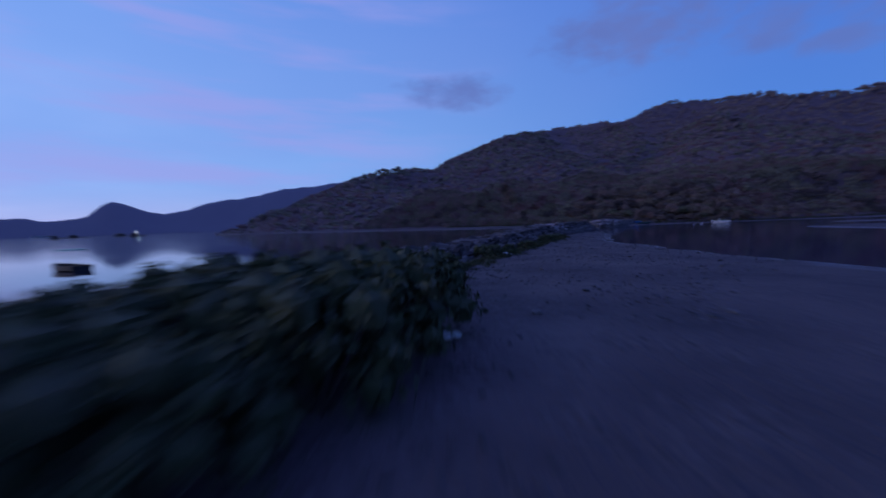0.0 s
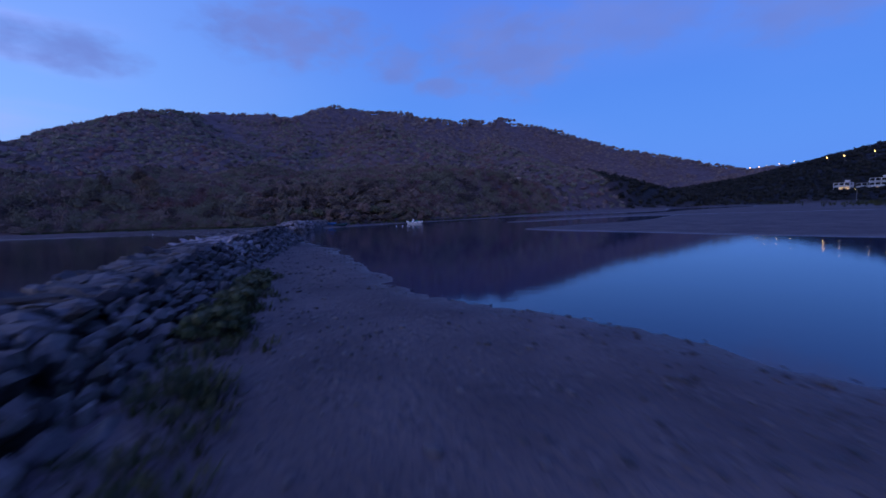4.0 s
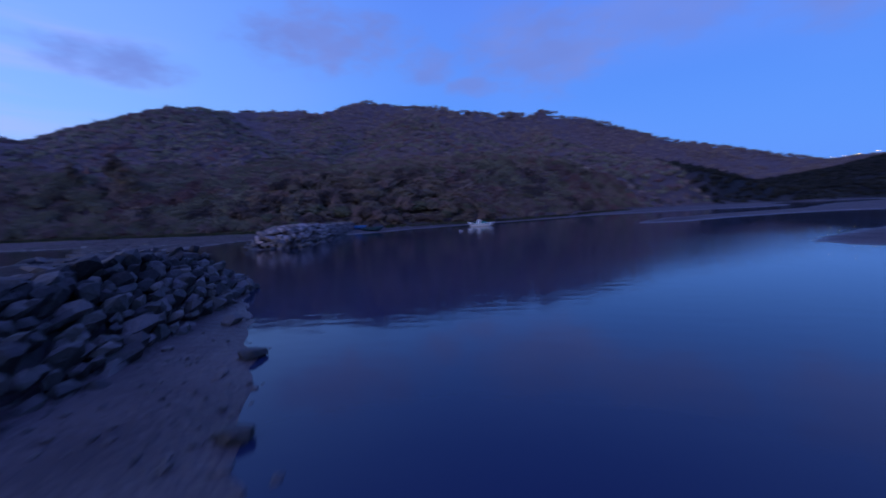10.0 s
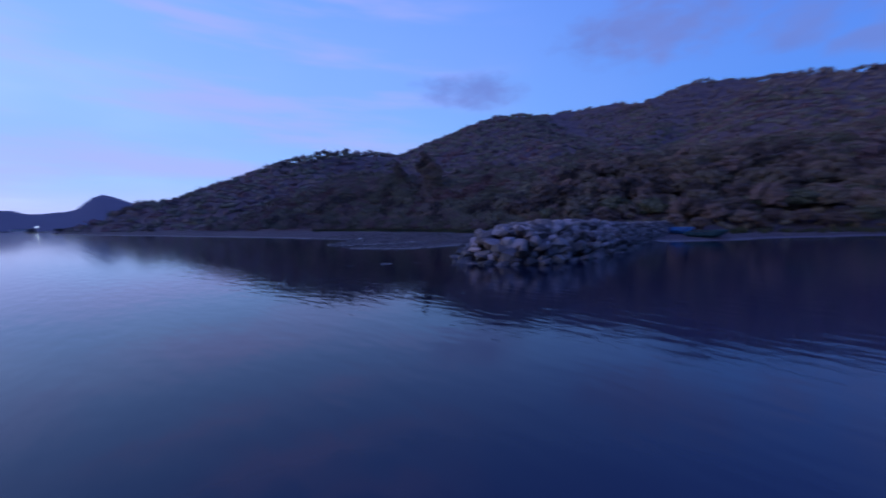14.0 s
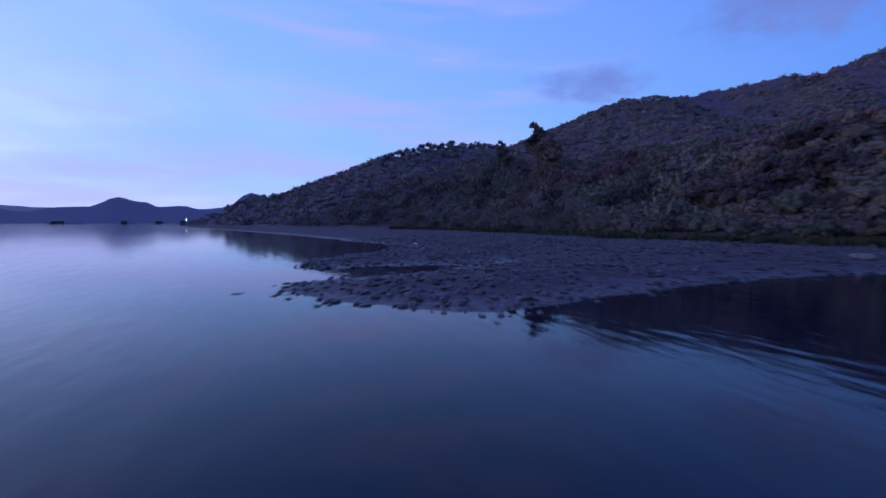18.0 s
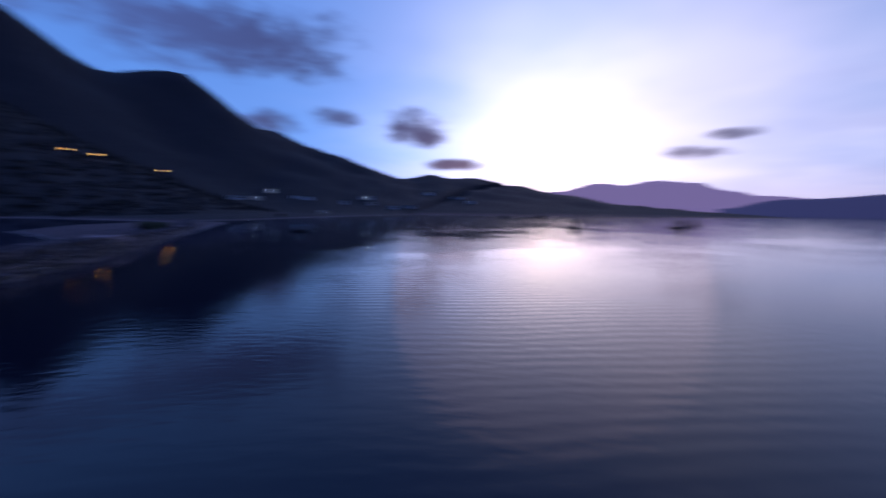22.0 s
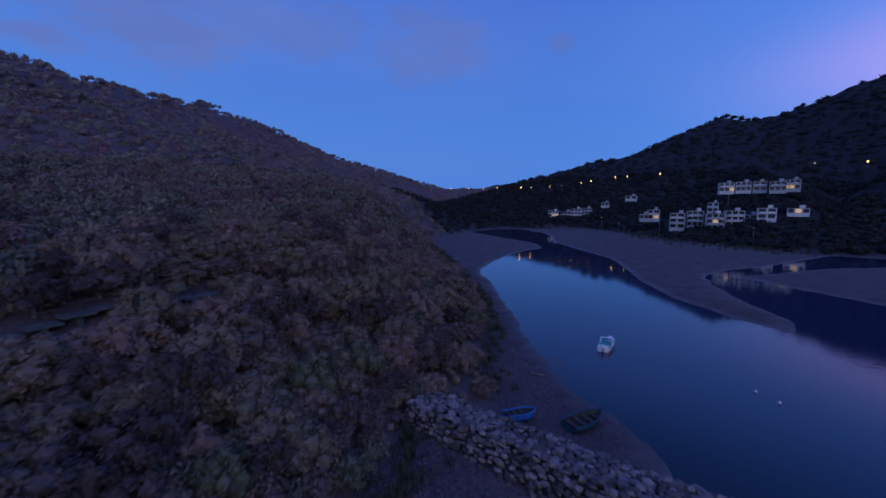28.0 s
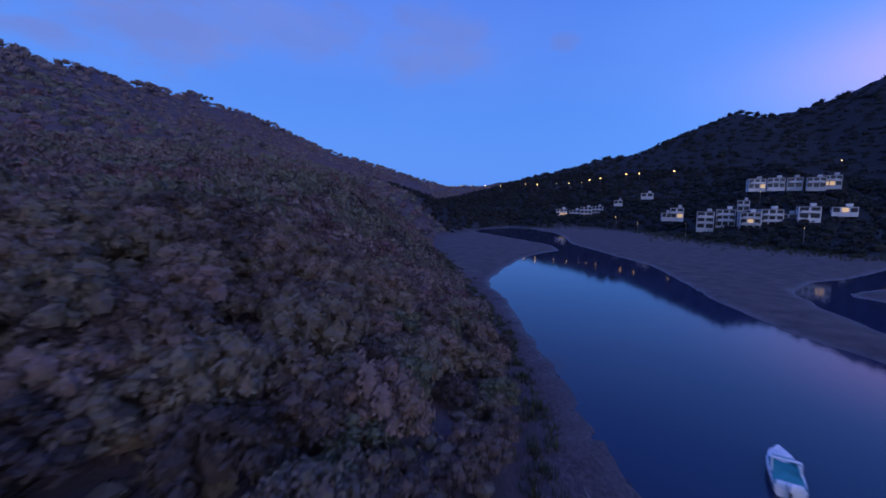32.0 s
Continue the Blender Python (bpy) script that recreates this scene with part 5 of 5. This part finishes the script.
grass_strip("far_grass", [(150, 252), (205, 264), (228, 190), (180, 152), (147, 130), (128, 90), (130, 65)], 6.5, 900, "marsh grass in front of the village", 41, 1.4)
grass_strip("breakwater_grass", [(11.5, -36), (7.5, -30), (3.4, -22), (1.2, -16), (-1.0, -9), (-4.2, 0), (-6.8, 7)], 0.45, 420, "tufts of grass at the breakwater's foot", 47, 0.22)


# ---- bare tree among the woods ----
def bare_tree(x, y, height, seed):
    rng = random.Random(seed)
    z = height_at(x, y)
    ob = thing("dead_tree", pose(x, y, z), "bare pale dead trunk standing among the trees", "tree", "dead trees in the wood")
    bm = bmesh.new()
    tube(bm, (0, 0, 0), (0.2, 0.1, height * 0.6), 0.10, 0.07, 7)
    tube(bm, (0.2, 0.1, height * 0.6), (0.55, 0.05, height), 0.07, 0.03, 7)
    part("trunk", bm, M_BARK, ob)
    for k in range(4):
        a = rng.uniform(0, 6.28)
        h = height * rng.uniform(0.5, 0.95)
        bm = bmesh.new()
        tube(bm, (0.2, 0.08, h), (0.25 + 0.7 * math.cos(a), 0.08 + 0.7 * math.sin(a), h + 0.5), 0.03, 0.012, 5)
        part("limb", bm, M_BARK, ob)


bare_tree(-21.5, 104.6, 4.2, 1)
bare_tree(-26.0, 112.0, 4.4, 2)


# ---- footpath through the wood ----
def footpath(line, width=1.1, slab=1.6):
    """A concrete path of slabs on short piers along the slope, with a rail on its lower side."""
    x0, y0 = line[2]
    ob = thing("footpath", pose(x0, y0, height_at(x0, y0)), "pale concrete footpath with a thin dark railing crossing the wooded slope", "footpath")
    inv = ob.matrix_world.inverted()
    for (ax, ay), (bx, by) in zip(line, line[1:]):
        run = math.dist((ax, ay), (bx, by))
        yaw = math.degrees(math.atan2(by - ay, bx - ax))
        n = max(1, round(run / slab))
        for k in range(n):
            t = (k + 0.5) / n
            x, y = ax + t * (bx - ax), ay + t * (by - ay)
            g = height_at(x, y)
            m = inv @ pose(x, y, g + 0.45, 0, 0, yaw)
            for name, size, at, mat in (("slab", (run / n - 0.03, width, 0.16), (0, 0, 0), M_PATH), ("pier", (0.3, width * 0.7, 1.2), (0, 0, -0.65), M_PATH),
                                        ("rail_post", (0.04, 0.04, 0.8), (0, -width / 2 + 0.08, 0.45), M_PLANK), ("handrail", (run / n, 0.04, 0.04), (0, -width / 2 + 0.08, 0.85), M_PLANK)):
                bm = bmesh.new()
                box(bm, *size, at, 0.01 if name == "slab" else 0)
                part(name, bm, mat, ob).matrix_local = m


footpath(FOOTPATH)

# ---- village ----
def house(x, y, z, turn, w, d, floors, bays, label, lit=(), balcony=True, setback=False):
    """A rendered house with flat roof; its front looks along local -y."""
    fh = 2.6
    h = floors * fh
    ob = thing("house", pose(x, y, z, 0, 0, turn), label, "house", "houses of the village")
    bm = bmesh.new()
    box(bm, w, d, h + 1.4, (0, 0, h / 2 - 0.7), 0.05)
    part("wall", bm, M_RENDER, ob)
    bm = bmesh.new()
    box(bm, w + 0.5, d + 0.5, 0.22, (0, 0, h + 0.11), 0.03)
    roof = part("roof", bm, M_ROOF, ob)
    bm = bmesh.new()
    box(bm, w * 0.26, d * 0.3, 1.3, (w * 0.2, d * 0.1, h + 0.85), 0.04)
    part("stair_tower", bm, M_RENDER, roof)
    for f in range(floors):
        zc = f * fh + 1.45
        for b in range(bays):
            xc = (b + 0.5) / bays * w - w / 2
            bm = bmesh.new()
            box(bm, w / bays * 0.78, 0.10, 1.75, (xc, -d / 2 - 0.02, zc))
            win = part("window", bm, M_LIT if (f, b) in lit else M_GLASS, ob)
            bm = bmesh.new()
            box(bm, w / bays * 0.72, 0.16, 0.10, (xc, -d / 2 - 0.06, zc - 0.93))
            part("sill", bm, M_RENDER, win)
        if balcony and f:
            bm = bmesh.new()
            box(bm, w * 0.8, 1.1, 0.14, (0, -d / 2 - 0.55, f * fh + 0.05))
            bal = part("balcony", bm, M_RENDER, ob)
            bm = bmesh.new()
            box(bm, w * 0.8, 0.06, 0.85, (0, -d / 2 - 1.07, f * fh + 0.55))
            part("parapet", bm, M_RENDER, bal)
    for side in (-1, 1):
        for f in range(floors):
            bm = bmesh.new()
            box(bm, 0.10, d * 0.22, 1.2, (side * (w / 2 + 0.02), -d * 0.1, f * fh + 1.5))
            part("side_window", bm, M_GLASS, ob)
    return ob


def toward_bay(x, y):
    """Turn that makes a house look at the lagoon's mouth."""
    return math.degrees(math.atan2(71 - y, -45 - x)) + 90


EYE = Vector((-45.3, 71.2, 13.9))


def out_at(az, dist, el):
    d = heading(az, 0)
    return EYE.x + d.x * dist, EYE.y + d.y * dist, EYE.z + dist * math.tan(radians(el))


W = "white rendered three-storey village house with flat roof and balconies"
VILLAGE = [
    (73.2, 246, -2.30, 7.5, 9, 3, 2, W, ()), (75.0, 250, -2.0, 8.0, 9, 3, 3, W, ()), (76.9, 242, -2.35, 8.0, 10, 3, 3, W, ((1, 1),)), (78.7, 250, -1.95, 8.5, 10, 3, 3, W, ()), (80.2, 258, -1.75, 7.0, 9, 2, 2, W, ((0, 0),)),
    (76.7, 272, -0.35, 5.5, 6, 2, 2, "small white village house above the terrace", ()),
    (70.6, 258, -1.25, 6.5, 8, 2, 2, "white village house with a pink lit front", ((0, 1),)), (69.5, 254, -1.25, 4.5, 6, 1, 2, "low white annexe beside a village house", ()),
    (58.6, 365, -1.05, 9.0, 9, 2, 3, "cream village house with lamplit ground floor", ((0, 1), (0, 2))), (60.2, 369, -1.15, 9.0, 9, 2, 3, W, ()), (61.5, 361, -1.2, 9.0, 9, 3, 3, W, ((0, 1),)), (62.8, 367, -1.1, 8.5, 9, 3, 3, W, ()),
    (77.8, 296, 1.95, 8.0, 9, 2, 3, W, ((0, 2),)), (79.4, 297, 2.0, 8.0, 9, 2, 3, W, ()), (80.8, 298, 2.0, 7.0, 9, 2, 2, W, ()), (82.4, 294, 1.95, 8.0, 9, 2, 3, W, ()), (83.6, 296, 2.1, 7.5, 9, 2, 3, W, ((0, 0), (0, 1))),
    (81.6, 252, -1.05, 8.0, 10, 2, 2, "pale grey village house with plain walls", ()), (84.2, 262, -0.45, 9.0, 8, 1, 3, "long low white village house with dark roof", ((0, 1),)),
    (50.9, 376, -0.95, 6.0, 6, 1, 2, "small white house at the head of the valley", ()), (65.0, 340, 0.4, 6.0, 7, 1, 2, "grey house half hidden by trees", ()), (68.0, 330, 1.2, 8.0, 8, 1, 2, "grey house half hidden by trees on the slope", ()),
]
HOUSE_PLACES = []
for az, dist, el, w, d, floors, bays, label, lit in VILLAGE:
    x, y, z = out_at(az, dist, el)
    HOUSE_PLACES.append((x, y))
    house(x, y, z + 0.4, toward_bay(x, y) + (az * 37 % 16 - 8), w * 0.9, d * 0.9, floors, bays, label, lit)

# low hall with a curved white roof
x, y, z = out_at(87.4, 236, -2.75)
hall = thing("boat_shed", pose(x, y, z, 0, 0, toward_bay(x, y)), "low shed with a curved white roof near the marsh", "shed")
bm = bmesh.new()
box(bm, 9, 5, 4.2, (0, 0, -0.4), 0.03)
part("wall", bm, M_RENDER, hall)
bm = bmesh.new()
bmesh.ops.create_cone(bm, cap_ends=True, segments=24, radius1=5, radius2=5, depth=5.6, matrix=Matrix.Translation((0, 0, 1.6)) @ pose(0, 0, 0, 90, 0, 0) @ Matrix.Diagonal((1, 0.28, 1, 1)))
part("roof", bm, M_HULL, hall)
bm = bmesh.new()
box(bm, 3, 0.1, 2.2, (0, -2.52, 0.2))
part("door", bm, M_DARK, hall)


# ---- lamps on the roads ----
def first_ground(eye, az, el):
    """How far a level look along az, tilted by el, goes before it meets the hillside."""
    d = heading(az, 0)
    r = np.arange(120.0, 1500.0, 4.0)
    z, _ = terrain(eye.x + d.x * r, eye.y + d.y * r)
    over = np.nonzero(z + 6.0 > eye.z + r * math.tan(radians(el)))[0]
    return float(r[over[0]]) if len(over) else 600.0


def street_lamp(x, y, z, ground, size, mat, label):
    ob = thing("street_lamp", pose(x, y, ground), label, "street lamp", "lamps along the hillside road")
    tall = max(1.0, z - ground)
    bm = bmesh.new()
    tube(bm, (0, 0, -0.5), (0, 0, tall), 0.10, 0.06, 6)
    part("pole", bm, M_STEEL, ob)
    bm = bmesh.new()
    tube(bm, (0, 0, tall), (-0.8, 0, tall + 0.1), 0.05, 0.05, 6)
    part("arm", bm, M_STEEL, ob)
    bm = bmesh.new()
    bmesh.ops.create_icosphere(bm, subdivisions=2, radius=size, matrix=Matrix.Translation((-0.8, 0, tall)))
    part("lantern", bm, mat, ob, "glowing lantern")


ROAD = [(44.9, 2.77, 0.5), (46.0, 2.77, 0.5), (47.3, 2.77, 0.5), (49.2, 2.77, 0.6), (51.1, 2.85, 0.6), (54.3, 2.92, 0.9), (55.7, 2.91, 0.8), (58.1, 3.05, 0.6), (59.6, 3.11, 0.6), (61.0, 3.24, 0.5), (62.0, 3.45, 0.6), (63.2, 3.65, 0.7),
        (66.1, 4.10, 0.9), (67.5, 4.14, 0.6), (71.1, 4.33, 0.8), (85.2, 4.79, 0.6), (89.0, 4.68, 1.0), (91.1, 2.16, 0.7), (64.7, -1.06, 0.6), (71.3, -1.78, 0.45), (66.7, -1.74, 0.35), (78.1, 1.74, 0.5), (80.6, -1.9, 0.3),
        (100.2, 6.38, 0.8), (103.5, 6.96, 0.8), (111.1, 8.02, 0.7), (120.5, 8.30, 1.2), (125.7, 8.22, 1.1), (132.9, 7.52, 1.2), (143.2, 5.25, 1.3), (145.6, 4.97, 1.3), (151.3, 3.76, 1.2)]
for az, el, size in ROAD:
    eye = EYE if az < 95 else Vector((-48.5, 63.8, 8.8))
    r = first_ground(eye, az, el)
    d = heading(az, 0)
    x, y, z = eye.x + d.x * r, eye.y + d.y * r, eye.z + r * math.tan(radians(el))
    street_lamp(x, y, z, min(height_at(x, y), z - 1), size * r / 900, M_LAMP, "street lamp with a warm orange lantern on the dark slope")


# ---- far shore: low buildings, fishing rafts and lights across the bay ----
def raft(x, y, turn, length, light):
    ob = thing("fishing_raft", pose(x, y, 0, 0, 0, turn), "dark floating fishing raft with a low hut on the bay", "raft", "fishing rafts on the bay")
    bm = bmesh.new()
    box(bm, length, length * 0.4, 0.5, (0, 0, 0.2), 0.05)
    part("deck", bm, M_PLANK, ob)
    bm = bmesh.new()
    box(bm, length * 0.3, length * 0.25, 2.2, (-length * 0.2, 0, 1.5), 0.05)
    hut = part("hut", bm, M_PLANK, ob)
    bm = bmesh.new()
    box(bm, length * 0.36, length * 0.3, 0.15, (-length * 0.2, 0, 2.68), 0.03)
    part("roof", bm, M_ROOF, hut)
    if light:
        bm = bmesh.new()
        bmesh.ops.create_icosphere(bm, subdivisions=2, radius=light, matrix=Matrix.Translation((0, 0, 3.6)))
        part("lamp", bm, M_WHITE_LAMP, ob, "bright white lamp")
        bm = bmesh.new()
        tube(bm, (0, 0, 0.3), (0, 0, 3.6), 0.06, 0.04, 6)
        part("mast", bm, M_STEEL, ob)


RAFTS = [(-167, -300, 20, 14, 0), (-176, -110, 60, 8, 0), (-101, -66, 30, 5, 0), (-622, -156, 80, 22, 0), (-560, -60, 85, 26, 0), (29, -193, 10, 9, 0), (-134, -298, 40, 10, 0), (-147, -80, 15, 7, 0),
         (-420, 45, 95, 12, 0.32), (-483, -1, 100, 12, 0), (-560, 20, 90, 20, 0), (-620, 70, 90, 26, 0)]
for x, y, turn, length, light in RAFTS:
    raft(x, y, turn, length, light)


def waterfront(az, el, dist, w, h, lamp):
    d = heading(az, 0)
    x, y = -40 + d.x * dist, 65 + d.y * dist
    ob = thing("waterfront_building", pose(x, y, max(0.0, height_at(x, y)), 0, 0, -az), "low pale building on the dark far shore", "building", "buildings on the far shore")
    bm = bmesh.new()
    box(bm, w, 12, h + 2, (0, 0, h / 2 - 1), 0.1)
    part("wall", bm, M_RENDER, ob)
    bm = bmesh.new()
    box(bm, w + 1, 13, 0.5, (0, 0, h + 0.2))
    part("roof", bm, M_ROOF, ob)
    for k in range(3):
        bm = bmesh.new()
        box(bm, w * 0.2, 0.3, h * 0.3, ((k - 1) * w * 0.3, -6.1, h * 0.45))
        part("window", bm, M_GLASS, ob)
    if lamp:
        bm = bmesh.new()
        bmesh.ops.create_icosphere(bm, subdivisions=2, radius=lamp, matrix=Matrix.Translation((0, -8, h * 0.6)))
        part("lamp", bm, M_WHITE_LAMP, ob, "bright white quay lamp")


rr = random.Random(77)
for k in range(16):
    az = 158 + k * 2.1 + rr.uniform(-0.8, 0.8)
    waterfront(az, 0, rr.uniform(520, 720) + max(0, az - 172) * 14, rr.uniform(8, 22), rr.uniform(2.5, 4.5), 0.45 if k in (2, 3, 8) else (0.25 if k % 3 == 0 else 0))
for k in range(10):
    waterfront(258 + k * 2.2 + rr.uniform(-0.6, 0.6), 0, rr.uniform(1250, 1400), rr.uniform(14, 34), rr.uniform(3, 5), 0)

# ---- trees round the village ----
places = np.array(HOUSE_PLACES)


def clear_of_houses(x, y):
    near = np.full(x.shape, 1e9)
    for hx, hy in places:
        d = np.hypot(hx + 45, hy - 71)
        # keep the houses and the ground in front of them open
        ux, uy = (hx + 45) / d, (hy - 71) / d
        a, b = (x - hx) * ux + (y - hy) * uy, np.abs((x - hx) * uy - (y - hy) * ux)
        near = np.minimum(near, np.where(a < 0, np.hypot(b, a * 1.2), np.hypot(a, b)))
    return near > 6.0


village_rows = scatter(108, 400, 40, 420, 5.4, lambda x, y: clear_of_houses(x, y) & (x > 109))
# same darkened leaf colour, as painted shade round the houses
woods("village_trees", village_rows, FAR_CROWNS, M_WOOD_SHADED, 2.2, 3.9, "dark trees and scrub round the village", 0.2)
